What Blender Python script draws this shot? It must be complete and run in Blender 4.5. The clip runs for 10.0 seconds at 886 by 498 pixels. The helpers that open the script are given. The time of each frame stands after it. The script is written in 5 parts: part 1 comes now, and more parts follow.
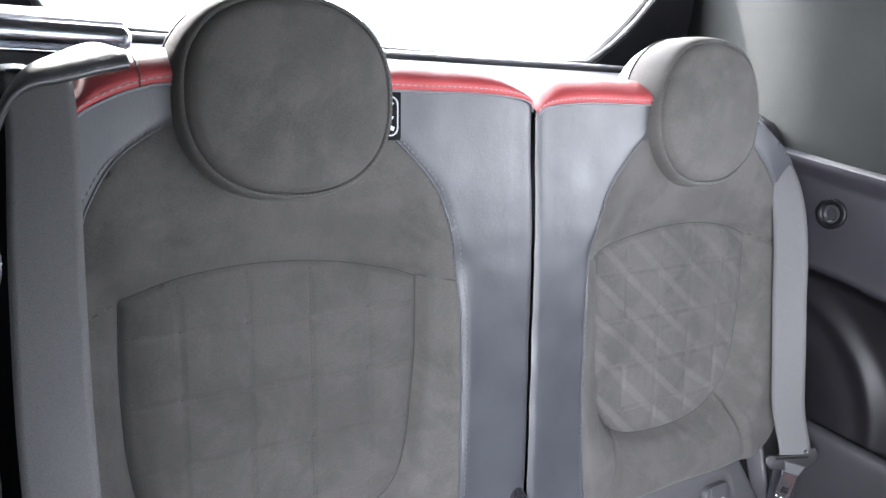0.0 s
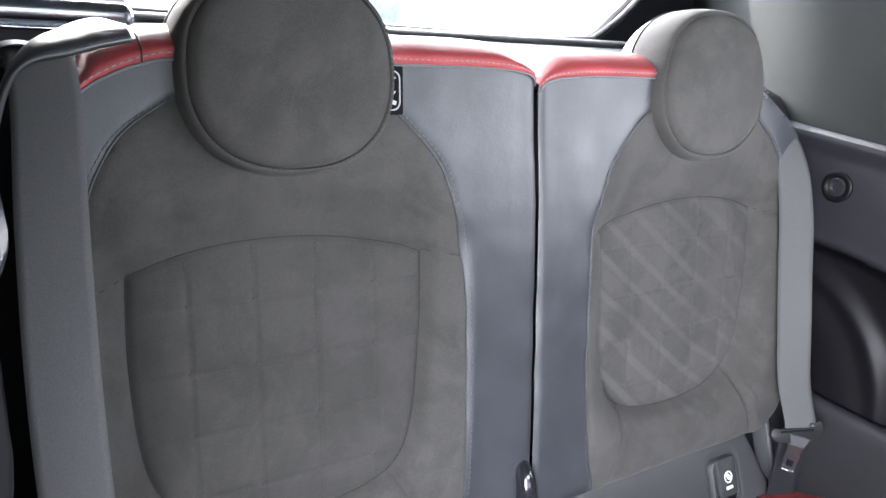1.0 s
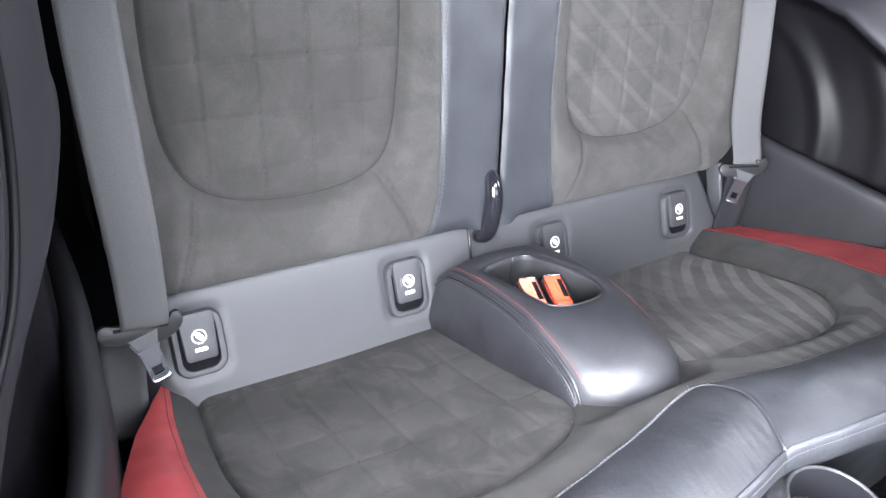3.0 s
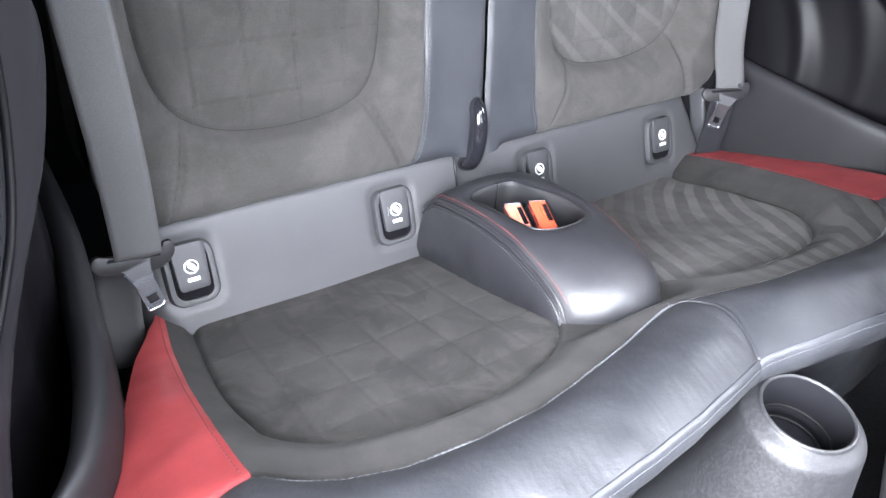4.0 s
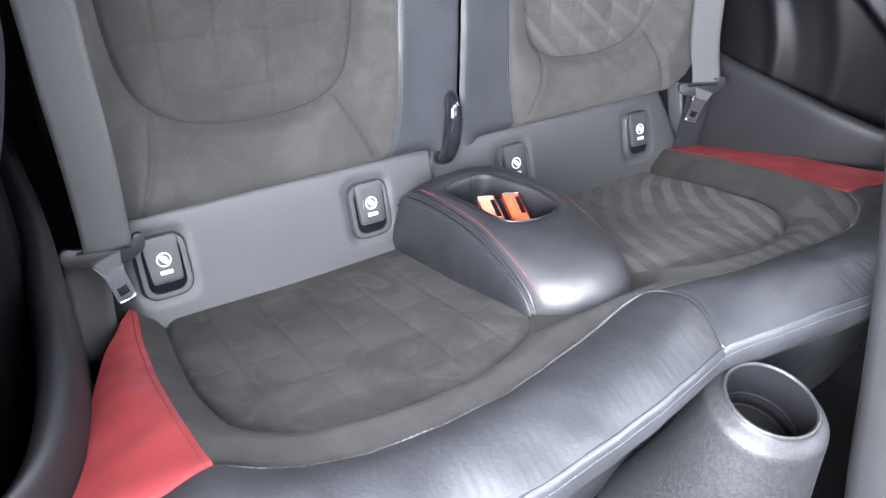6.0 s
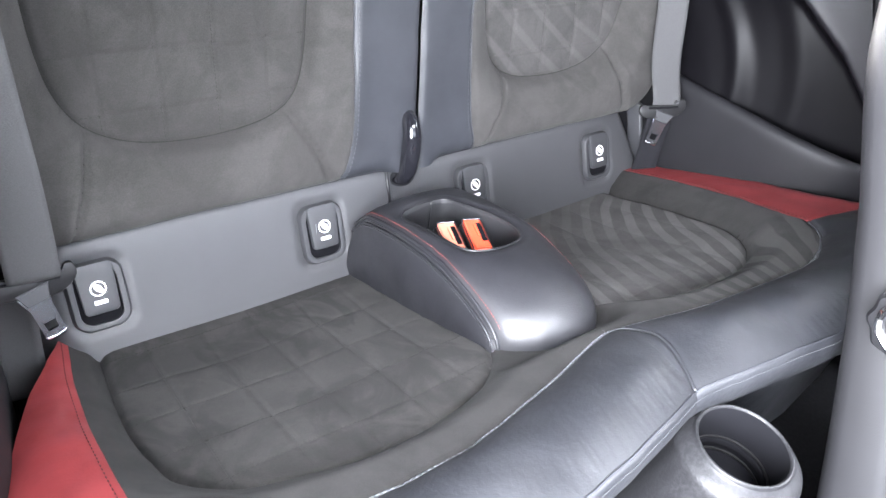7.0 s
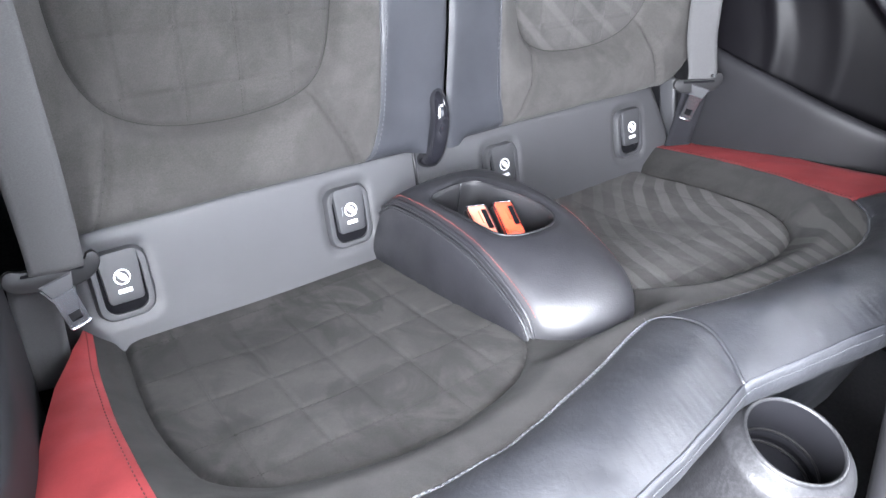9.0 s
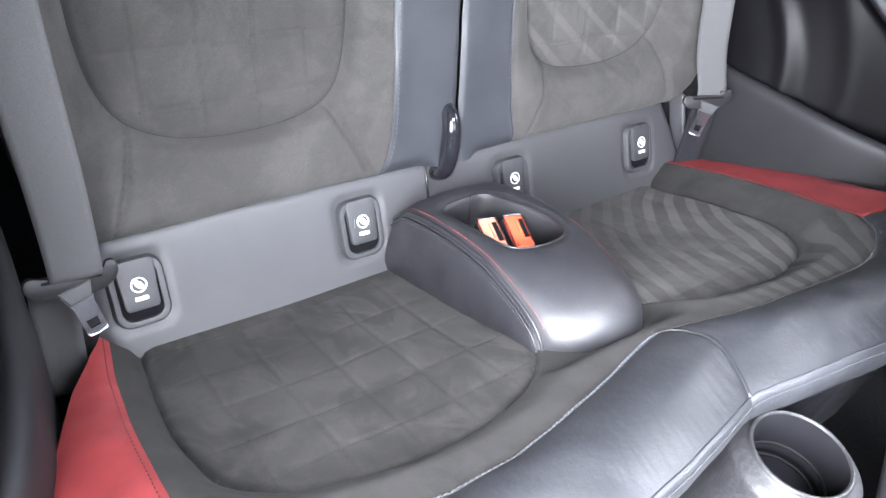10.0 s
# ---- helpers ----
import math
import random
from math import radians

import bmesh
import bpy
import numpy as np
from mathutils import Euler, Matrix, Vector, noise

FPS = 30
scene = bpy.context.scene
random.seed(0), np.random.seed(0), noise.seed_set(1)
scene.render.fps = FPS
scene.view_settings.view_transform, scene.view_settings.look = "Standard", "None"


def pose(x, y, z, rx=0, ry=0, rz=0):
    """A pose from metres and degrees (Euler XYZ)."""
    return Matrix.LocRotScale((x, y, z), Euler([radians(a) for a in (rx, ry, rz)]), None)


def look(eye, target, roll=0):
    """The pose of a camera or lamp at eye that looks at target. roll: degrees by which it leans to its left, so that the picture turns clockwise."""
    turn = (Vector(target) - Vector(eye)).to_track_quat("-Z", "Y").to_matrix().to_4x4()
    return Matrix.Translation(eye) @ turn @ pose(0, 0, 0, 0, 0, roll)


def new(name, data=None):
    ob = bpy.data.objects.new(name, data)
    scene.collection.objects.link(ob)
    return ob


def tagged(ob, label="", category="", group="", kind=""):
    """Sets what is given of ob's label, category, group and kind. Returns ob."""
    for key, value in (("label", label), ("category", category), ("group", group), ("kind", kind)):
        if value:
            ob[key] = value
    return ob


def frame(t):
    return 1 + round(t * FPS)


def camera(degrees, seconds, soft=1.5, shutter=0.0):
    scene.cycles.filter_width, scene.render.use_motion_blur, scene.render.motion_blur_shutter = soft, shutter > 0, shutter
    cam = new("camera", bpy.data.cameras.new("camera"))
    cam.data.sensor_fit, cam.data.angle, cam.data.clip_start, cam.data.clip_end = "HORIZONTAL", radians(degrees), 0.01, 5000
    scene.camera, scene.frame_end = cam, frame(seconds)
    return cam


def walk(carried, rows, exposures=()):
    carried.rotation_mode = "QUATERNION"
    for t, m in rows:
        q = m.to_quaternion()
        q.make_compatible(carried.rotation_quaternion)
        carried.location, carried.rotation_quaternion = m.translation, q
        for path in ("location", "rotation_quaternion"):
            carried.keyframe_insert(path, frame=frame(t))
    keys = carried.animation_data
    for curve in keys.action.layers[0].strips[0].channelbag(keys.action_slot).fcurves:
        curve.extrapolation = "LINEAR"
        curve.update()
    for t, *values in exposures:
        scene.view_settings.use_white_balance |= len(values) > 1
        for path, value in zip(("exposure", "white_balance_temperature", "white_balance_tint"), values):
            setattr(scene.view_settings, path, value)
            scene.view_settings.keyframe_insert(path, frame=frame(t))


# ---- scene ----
# camera and walk
cam = camera(61.3, 10.0)
PATH = [
    (0, (-0.527, -0.524, 1.042), (0.543, 1.024, 0.368), 7.6),
    (0.5, (-0.522, -0.516, 1.05), (0.551, 1.048, 0.414), 6.6),
    (1, (-0.526, -0.532, 1.035), (0.523, 1.012, 0.317), 6.9),
    (1.5, (-0.534, -0.552, 1.027), (0.49, 0.971, 0.234), 6.9),
    (2, (-0.544, -0.584, 1.002), (0.473, 0.865, 0.072), 8.2),
    (2.5, (-0.554, -0.62, 0.988), (0.442, 0.77, -0.05), 8.7),
    (3, (-0.577, -0.678, 0.973), (0.402, 0.644, -0.165), 8.9),
    (4.5, (-0.589, -0.695, 0.973), (0.382, 0.49, -0.313), 9.3),
    (5, (-0.588, -0.7, 0.976), (0.396, 0.514, -0.272), 9.7),
    (6.3, (-0.564, -0.716, 0.971), (0.425, 0.469, -0.301), 9.0),
    (6.5, (-0.56, -0.696, 0.976), (0.478, 0.474, -0.271), 9.3),
    (7, (-0.551, -0.665, 0.964), (0.548, 0.46, -0.272), 13.0),
    (7.5, (-0.539, -0.645, 0.946), (0.54, 0.451, -0.332), 13.5),
    (8, (-0.54, -0.637, 0.952), (0.509, 0.464, -0.347), 11.6),
    (8.5, (-0.54, -0.64, 0.951), (0.504, 0.47, -0.344), 11.3),
    (9, (-0.543, -0.634, 0.952), (0.497, 0.48, -0.344), 11.8),
    (9.5, (-0.548, -0.633, 0.954), (0.478, 0.505, -0.332), 12.1),
    (10, (-0.551, -0.641, 0.959), (0.478, 0.508, -0.315), 11.6),
]
walk(cam, [(t, look(eye, target, roll)) for t, eye, target, roll in PATH], exposures=[(0.0, 2.75), (0.5, 2.35), (1.2, 2.66), (2.0, 3.21), (3.0, 3.22), (5.0, 3.12), (6.5, 3.02), (7.0, 3.02), (7.5, 3.15), (10.0, 3.20)])

# world and light: bright hazy day, sun behind the car
world = bpy.data.worlds.new("sky")
scene.world = world
world.use_nodes = True
wn = world.node_tree.nodes
sky = wn.new("ShaderNodeTexSky")
sky.sky_type = "NISHITA"
sky.sun_disc = False
sky.sun_elevation, sky.sun_rotation = radians(19), radians(3)
sky.dust_density = 0.6
wn["Background"].inputs["Strength"].default_value = 0.05
world.node_tree.links.new(sky.outputs["Color"], wn["Background"].inputs["Color"])
sun_data = bpy.data.lights.new("sun", "SUN")
sun_data.energy, sun_data.angle, sun_data.color = 5.0, radians(3), (1.0, 0.97, 0.93)
sun = new("sun", sun_data)
sun.matrix_world = look((0.2, 4.0, 1.38), (0, 0, 0))


def window_lamp(name, eye, target, sx, sy, power):
    data = bpy.data.lights.new(name, "AREA")
    data.shape, data.size, data.size_y, data.energy = "RECTANGLE", sx, sy, power
    data.color = (0.88, 0.91, 1.0)
    lamp = new(name, data)
    lamp.matrix_world = look(eye, target)
    return lamp


# sky light through windscreen, open door, far side window and rear window
window_lamp("windscreen_light", (0.0, -1.72, 1.12), (0.2, -0.2, 0.45), 1.2, 0.5, 2.7)
window_lamp("door_light", (-1.25, -1.01, 1.10), (0.50, -0.22, 0.50), 1.15, 0.95, 65)
# unseen top lamp added to brighten the cushion; an open roof is assumed
window_lamp("added_top_light", (0.03, -0.92, 1.60), (0.03, -0.74, 0.4), 0.9, 0.7, 16)
window_lamp("far_window_light", (0.76, -0.75, 1.00), (-0.1, -0.45, 0.45), 1.2, 0.28, 8)
window_lamp("rear_window_light", (0.06, 0.66, 1.1), (-0.05, -0.4, 0.75), 0.9, 0.3, 11)


# materials
def mat(name, color, rough=0.6, metal=0.0, spec=0.5):
    m = bpy.data.materials.new(name)
    m.use_nodes = True
    b = m.node_tree.nodes["Principled BSDF"]
    b.inputs["Base Color"].default_value = (*color, 1)
    b.inputs["Roughness"].default_value = rough
    b.inputs["Metallic"].default_value = metal
    b.inputs["Specular IOR Level"].default_value = spec
    return m


def node(m, kind, **values):
    n = m.node_tree.nodes.new(kind)
    for key, value in values.items():
        n.inputs[key.replace("_", " ")].default_value = value
    return n


def link(m, a, out, b, inp):
    m.node_tree.links.new(a.outputs[out], b.inputs[inp])


def colour_in(n, name):
    return [i for i in n.inputs if i.name == name and i.type == "RGBA"][0]


def colour_out(n):
    return [o for o in n.outputs if o.type == "RGBA"][0]


def coords(m):
    return m.node_tree.nodes.new("ShaderNodeTexCoord")


def mottle(m, low, high, scale, detail=4.0, lo=0.35, hi=0.65):
    """Base colour between two colours by noise; returns the colour ramp."""
    c = coords(m)
    n = node(m, "ShaderNodeTexNoise", Scale=scale, Detail=detail, Roughness=0.6)
    link(m, c, "Object", n, "Vector")
    r = m.node_tree.nodes.new("ShaderNodeValToRGB")
    r.color_ramp.elements[0].position, r.color_ramp.elements[1].position = lo, hi
    r.color_ramp.elements[0].color, r.color_ramp.elements[1].color = (*low, 1), (*high, 1)
    link(m, n, "Fac", r, "Fac")
    link(m, r, "Color", m.node_tree.nodes["Principled BSDF"], "Base Color")
    return r


def grain(m, scale, strength, distance=0.001, kind="ShaderNodeTexNoise", out="Fac", extra=None):
    c = coords(m)
    n = m.node_tree.nodes.new(kind)
    n.inputs["Scale"].default_value = scale
    if "Detail" in n.inputs:
        n.inputs["Detail"].default_value = 3.0
    link(m, c, "Object", n, "Vector")
    b = node(m, "ShaderNodeBump", Strength=strength, Distance=distance)
    link(m, n, out, b, "Height")
    if extra is not None:
        e = node(m, "ShaderNodeTexNoise", Scale=extra[0], Detail=5.0, Roughness=0.55)
        link(m, c, "Object", e, "Vector")
        b2 = node(m, "ShaderNodeBump", Strength=extra[1], Distance=extra[2])
        link(m, e, "Fac", b2, "Height")
        link(m, b2, "Normal", b, "Normal")
    link(m, b, "Normal", m.node_tree.nodes["Principled BSDF"], "Normal")
    return n


def fan_strokes(m, c, rate, bend, sharp):
    """Hand strokes in the nap that spread like a fan from a point in front of the bench."""
    tree = m.node_tree
    apart = tree.nodes.new("ShaderNodeSeparateXYZ")
    centre = node(m, "ShaderNodeMapping", Location=(-0.106, 0.597, 0))
    link(m, c, "Object", centre, "Vector")
    link(m, centre, "Vector", apart, "Vector")
    angle = tree.nodes.new("ShaderNodeMath")
    angle.operation = "ARCTAN2"
    link(m, apart, "X", angle, 0)
    link(m, apart, "Y", angle, 1)
    uneven = node(m, "ShaderNodeTexNoise", Scale=11.0, Detail=1.0)
    link(m, c, "Object", uneven, "Vector")
    shift = tree.nodes.new("ShaderNodeMath")
    shift.operation = "MULTIPLY"
    link(m, uneven, "Fac", shift, 0)
    shift.inputs[1].default_value = bend * 2
    turns = tree.nodes.new("ShaderNodeMath")
    turns.operation = "MULTIPLY_ADD"
    link(m, angle, "Value", turns, 0)
    turns.inputs[1].default_value = rate
    link(m, shift, "Value", turns, 2)
    wave = tree.nodes.new("ShaderNodeMath")
    wave.operation = "SINE"
    link(m, turns, "Value", wave, 0)
    half = tree.nodes.new("ShaderNodeMath")
    half.operation = "MULTIPLY_ADD"
    link(m, wave, "Value", half, 0)
    half.inputs[1].default_value = 0.5
    half.inputs[2].default_value = 0.5
    link(m, half, "Value", sharp, "Value")


def suede_material(name, low, high, stripes=None, smudge=0.0, edge=(0.45, 0.75)):
    m = mat(name, low, 1.0, 0, 0.08)
    tree = m.node_tree
    b = tree.nodes["Principled BSDF"]
    c = coords(m)
    # brushed patches of the nap: broad, with soft-edged strokes
    bend = node(m, "ShaderNodeTexNoise", Scale=5.0, Detail=2.0)
    link(m, c, "Object", bend, "Vector")
    warp = tree.nodes.new("ShaderNodeVectorMath")
    warp.operation = "MULTIPLY_ADD"
    tree.links.new(bend.outputs["Color"], warp.inputs[0])
    warp.inputs[1].default_value = (0.12, 0.12, 0.12)
    tree.links.new(c.outputs["Object"], warp.inputs[2])
    patches = node(m, "ShaderNodeTexNoise", Scale=15.0, Detail=5.0, Roughness=0.62)
    tree.links.new(warp.outputs["Vector"], patches.inputs["Vector"])
    ramp = tree.nodes.new("ShaderNodeValToRGB")
    e = ramp.color_ramp.elements
    e[0].position, e[1].position = 0.42, 0.56
    e[0].color, e[1].color = (*low, 1), (*high, 1)
    middle = ramp.color_ramp.elements.new(0.49)
    middle.color = (*[(p * 0.55 + q * 0.45) for p, q in zip(low, high)], 1)
    link(m, patches, "Fac", ramp, "Fac")
    last = colour_out(ramp)
    if smudge:
        # darker finger strokes, sharper at their edges
        stroke = node(m, "ShaderNodeTexNoise", Scale=19.0, Detail=4.0, Roughness=0.58, Distortion=0.7)
        squeeze = node(m, "ShaderNodeMapping", Scale=(1.0, 0.55, 0.55), Rotation=(0, 0, 0.5), Location=(3.1, 1.7, 0.4))
        tree.links.new(warp.outputs["Vector"], squeeze.inputs["Vector"])
        tree.links.new(squeeze.outputs["Vector"], stroke.inputs["Vector"])
        rim = node(m, "ShaderNodeMapRange", From_Min=0.51, From_Max=0.61, To_Min=0.0, To_Max=smudge)
        link(m, stroke, "Fac", rim, "Value")
        dark = tree.nodes.new("ShaderNodeMix")
        dark.data_type = "RGBA"
        colour_in(dark, "B").default_value = (low[0] * 0.62, low[1] * 0.62, low[2] * 0.62, 1)
        link(m, rim, "Result", dark, "Factor")
        tree.links.new(last, colour_in(dark, "A"))
        last = colour_out(dark)
    if stripes:
        # strokes of lighter pile: (scale, distortion, turn, strength)
        sharp = node(m, "ShaderNodeMapRange", From_Min=edge[0], From_Max=edge[1], To_Min=0.0, To_Max=1.0)
        if stripes[2] == "fan":
            fan_strokes(m, c, stripes[0], stripes[1], sharp)
        else:
            wave = tree.nodes.new("ShaderNodeTexWave")
            wave.bands_direction = "X"
            if stripes[2] == "arcs":
                wave.wave_type, wave.rings_direction = "RINGS", "SPHERICAL"
                turn = node(m, "ShaderNodeMapping", Location=(-0.738, 0.57, 0), Scale=(1, 1, 0))
            else:
                turn = node(m, "ShaderNodeMapping", Rotation=tuple(radians(r) for r in stripes[2]))
            wave.inputs["Scale"].default_value = stripes[0]
            wave.inputs["Distortion"].default_value = stripes[1]
            wave.inputs["Detail"].default_value = 1.0
            wave.inputs["Detail Scale"].default_value = 0.6
            link(m, c, "Object", turn, "Vector")
            link(m, turn, "Vector", wave, "Vector")
            link(m, wave, "Fac", sharp, "Value")
        mask = node(m, "ShaderNodeTexNoise", Scale=5.0, Detail=2.0)
        link(m, c, "Object", mask, "Vector")
        gate = node(m, "ShaderNodeMapRange", From_Min=0.36, From_Max=0.54, To_Min=0.3 * stripes[3], To_Max=stripes[3])
        link(m, mask, "Fac", gate, "Value")
        amount = tree.nodes.new("ShaderNodeMath")
        amount.operation = "MULTIPLY"
        link(m, sharp, "Result", amount, 0)
        link(m, gate, "Result", amount, 1)
        if stripes[2] == "fan":
            # brushed on one side of the bench only, towards its front
            apart = tree.nodes.new("ShaderNodeSeparateXYZ")
            link(m, c, "Object", apart, "Vector")
            for axis, start, end in (("X", .07, .12), ("Y", -.315, -.335)):
                side_gate = node(m, "ShaderNodeMapRange", From_Min=start, From_Max=end, To_Min=0.0, To_Max=1.0)
                link(m, apart, axis, side_gate, "Value")
                both = tree.nodes.new("ShaderNodeMath")
                both.operation = "MULTIPLY"
                link(m, amount, "Value", both, 0)
                link(m, side_gate, "Result", both, 1)
                amount = both
        light = tree.nodes.new("ShaderNodeMix")
        light.data_type = "RGBA"
        colour_in(light, "B").default_value = (high[0] * 1.75, high[1] * 1.75, high[2] * 1.75, 1)
        link(m, amount, "Value", light, "Factor")
        tree.links.new(last, colour_in(light, "A"))
        last = colour_out(light)
    fine = node(m, "ShaderNodeTexNoise", Scale=700.0, Detail=3.0, Roughness=0.7)
    link(m, c, "Object", fine, "Vector")
    mix = tree.nodes.new("ShaderNodeMix")
    mix.data_type, mix.blend_type = "RGBA", "OVERLAY"
    mix.inputs["Factor"].default_value = 0.45
    tree.links.new(last, colour_in(mix, "A"))
    tree.links.new(fine.outputs["Fac"], colour_in(mix, "B"))
    tree.links.new(colour_out(mix), b.inputs["Base Color"])
    b.inputs["Sheen Weight"].default_value = 0.03
    b.inputs["Sheen Roughness"].default_value = 0.6
    grain(m, 1100.0, 0.3, 0.0006, extra=(14.0, 0.2, 0.004))
    return m


def leather_material(name, color, rough, wear=0.12, spec=0.7, creases=(85.0, 0.12, 0.002)):
    m = mat(name, color, rough, 0, spec)
    lighter = tuple(min(1, c * 1.35 + 0.004) for c in color)
    mottle(m, color, lighter, 12.0, 6.0)
    grain(m, 430.0, 0.15, 0.0005, "ShaderNodeTexVoronoi", "Distance", extra=creases)
    c = coords(m)
    n = node(m, "ShaderNodeTexNoise", Scale=16.0, Detail=3.0, Roughness=0.5)
    link(m, c, "Object", n, "Vector")
    r = node(m, "ShaderNodeMapRange", From_Min=0.3, From_Max=0.7, To_Min=rough - wear, To_Max=rough + wear)
    link(m, n, "Fac", r, "Value")
    link(m, r, "Result", m.node_tree.nodes["Principled BSDF"], "Roughness")
    return m


def plastic_material(name, color, rough, scale=700.0, strength=0.2, uneven=0.12):
    m = mat(name, color, rough)
    mottle(m, tuple(c * (1 - uneven) for c in color), tuple(c * (1 + uneven) for c in color), 18.0)
    grain(m, scale, strength, 0.0006)
    return m


SUEDE = suede_material("suede", (0.0318, 0.0302, 0.0290), (0.0390, 0.0371, 0.0357), None, 0.22)
SUEDE_QUILT = suede_material("quilted suede", (0.0246, 0.0234, 0.0226), (0.0350, 0.0332, 0.0320), None, 0.72)
SUEDE_BACK = suede_material("quilted back suede", (0.0290, 0.0275, 0.0265), (0.0352, 0.0334, 0.0322), None, 0.22)
SUEDE_BRUSHED = suede_material("brushed suede", (0.0310, 0.0296, 0.0288), (0.0390, 0.0372, 0.0362), (8.0, 3.2, (0, 52, 0), 0.34), 0.3, (0.76, 0.95))
# right panel's base raised to offset weak light there; the streaks are nap
SUEDE_STREAKED = suede_material("streaked suede", (0.0440, 0.0420, 0.0408), (0.0530, 0.0506, 0.0492), (10.0, 2.8, "arcs", 0.68), 0.3, (0.50, 0.68))
# border base darkened for shade and for its nap; the fan strokes are nap
SUEDE_BORDER = suede_material("suede border", (0.0160, 0.0153, 0.0148), (0.0218, 0.0208, 0.0201), (58.0, 1.2, "fan", 1.0), 0.3, (0.42, 0.60))
LEATHER = leather_material("black leather", (0.0147, 0.0156, 0.0188), 0.50, 0.03, 0.42)
LEATHER_SOFT = leather_material("worn black leather", (0.0093, 0.0099, 0.0121), 0.47, 0.08, 0.75, (120.0, 0.3, 0.002))
LEATHER_SATIN = leather_material("satin black leather", (0.0060, 0.0060, 0.0080), 0.53, 0.08, 0.66, (60.0, 0.22, 0.003))
RECESS = leather_material("recess leather", (0.0060, 0.0060, 0.0070), 0.62, 0.06, 0.35)
RED = leather_material("red leather", (0.155, 0.0195, 0.0215), 0.54, 0.05, 0.42)
GREY_TRIM = plastic_material("grey trim", (0.0325, 0.0328, 0.0352), 0.54, 900.0, 0.25, 0.04)
DARK_TRIM = plastic_material("dark trim", (0.0027, 0.0025, 0.0032), 0.44)
DARK_TRIM.node_tree.nodes["Principled BSDF"].inputs["Specular IOR Level"].default_value = 0.10
# same trim as the lower skin, made paler for the light on it
LIT_TRIM = plastic_material("upper trim with its light in the colour", (0.0076, 0.0071, 0.0092), 0.5)
LIT_TRIM.node_tree.nodes["Principled BSDF"].inputs["Specular IOR Level"].default_value = 0.3
ARMREST = plastic_material("armrest plastic", (0.0074, 0.0073, 0.0085), 0.54)
ARMREST.node_tree.nodes["Principled BSDF"].inputs["Specular IOR Level"].default_value = 0.22
SEAT_SHELL = plastic_material("seat shell", (0.0072, 0.0070, 0.0082), 0.58)
# near-black and dull, so openings and hollows carry their shade in the colour
POCKET = plastic_material("pocket lining", (0.005, 0.005, 0.006), 1.0)
POCKET.node_tree.nodes["Principled BSDF"].inputs["Specular IOR Level"].default_value = 0.05
BLACK = plastic_material("black plastic", (0.007, 0.007, 0.008), 0.42)
GRIP = plastic_material("grip plastic", (0.0065, 0.0065, 0.0072), 0.5)
GRIP.node_tree.nodes["Principled BSDF"].inputs["Specular IOR Level"].default_value = 0.3
CUP_BLACK = plastic_material("dull black plastic", (0.0034, 0.0032, 0.0034), 0.6)
CUP_BLACK.node_tree.nodes["Principled BSDF"].inputs["Specular IOR Level"].default_value = 0.15
COVER = plastic_material("cover plastic", (0.024, 0.0245, 0.027), 0.58, 900.0, 0.2, 0.05)
GLOSS = mat("gloss black", (0.008, 0.008, 0.010), 0.12)
CHROME = mat("chrome", (0.75, 0.75, 0.77), 0.14, 1.0)
grain(CHROME, 90.0, 0.05, 0.0005)
SILVER = mat("satin silver", (0.72, 0.72, 0.74), 0.3, 1.0)
STEEL = mat("steel", (0.36, 0.37, 0.40), 0.25, 1.0)
grain(STEEL, 120.0, 0.04, 0.0005)
ORANGE = plastic_material("orange plastic", (0.80, 0.078, 0.036), 0.25, 300.0, 0.05, 0.05)
# paler copy of the orange: glare on one button put into its colour
GLARE_ORANGE = plastic_material("orange plastic with glare in its colour", (0.80, 0.22, 0.145), 0.25, 300.0, 0.05, 0.05)
LABEL_GREY = mat("grey print", (0.20, 0.20, 0.21), 0.4)
# pale base stands for the sun glare on the trim block's top
GLARE_CAP = mat("silver with glare in its colour", (0.55, 0.56, 0.58), 0.35)
WHITE = mat("white print", (0.75, 0.75, 0.74), 0.5)
PIPING = mat("grey piping", (0.062, 0.065, 0.072), 0.5)
grain(PIPING, 600.0, 0.2, 0.0005)
THREAD_PALE = mat("suede coloured thread", (0.052, 0.0495, 0.048), 0.9, 0, 0.1)
THREAD_QUILT = mat("dark suede thread", (0.019, 0.018, 0.0172), 0.9, 0, 0.1)
THREAD = mat("grey thread", (0.12, 0.123, 0.130), 0.7)
THREAD_CORD = mat("pale grey cord", (0.15, 0.154, 0.162), 0.8)
THREAD_FOLD = mat("deep grey thread", (0.044, 0.046, 0.051), 0.7)
THREAD_DARK = mat("dark thread", (0.03, 0.03, 0.033), 0.7)
THREAD_RED = mat("red thread", (0.20, 0.032, 0.027), 0.6)
THREAD_WINE = mat("dark red thread", (0.05, 0.009, 0.010), 0.7)
SPECKLE = plastic_material("speckled grey plastic", (0.050, 0.050, 0.053), 0.46, 500.0, 0.4)
SPECKLE.node_tree.nodes["Principled BSDF"].inputs["Specular IOR Level"].default_value = 0.3
mottle(SPECKLE, (0.0092, 0.0092, 0.0101), (0.0166, 0.0166, 0.0180), 300.0, 4.0, 0.42, 0.62)
CARPET = mat("carpet", (0.012, 0.012, 0.013), 1.0, 0, 0.1)
mottle(CARPET, (0.005, 0.005, 0.006), (0.013, 0.013, 0.014), 160.0)
grain(CARPET, 900.0, 0.9, 0.002)
HEADLINER = mat("headliner", (0.055, 0.058, 0.056), 0.95, 0, 0.1)
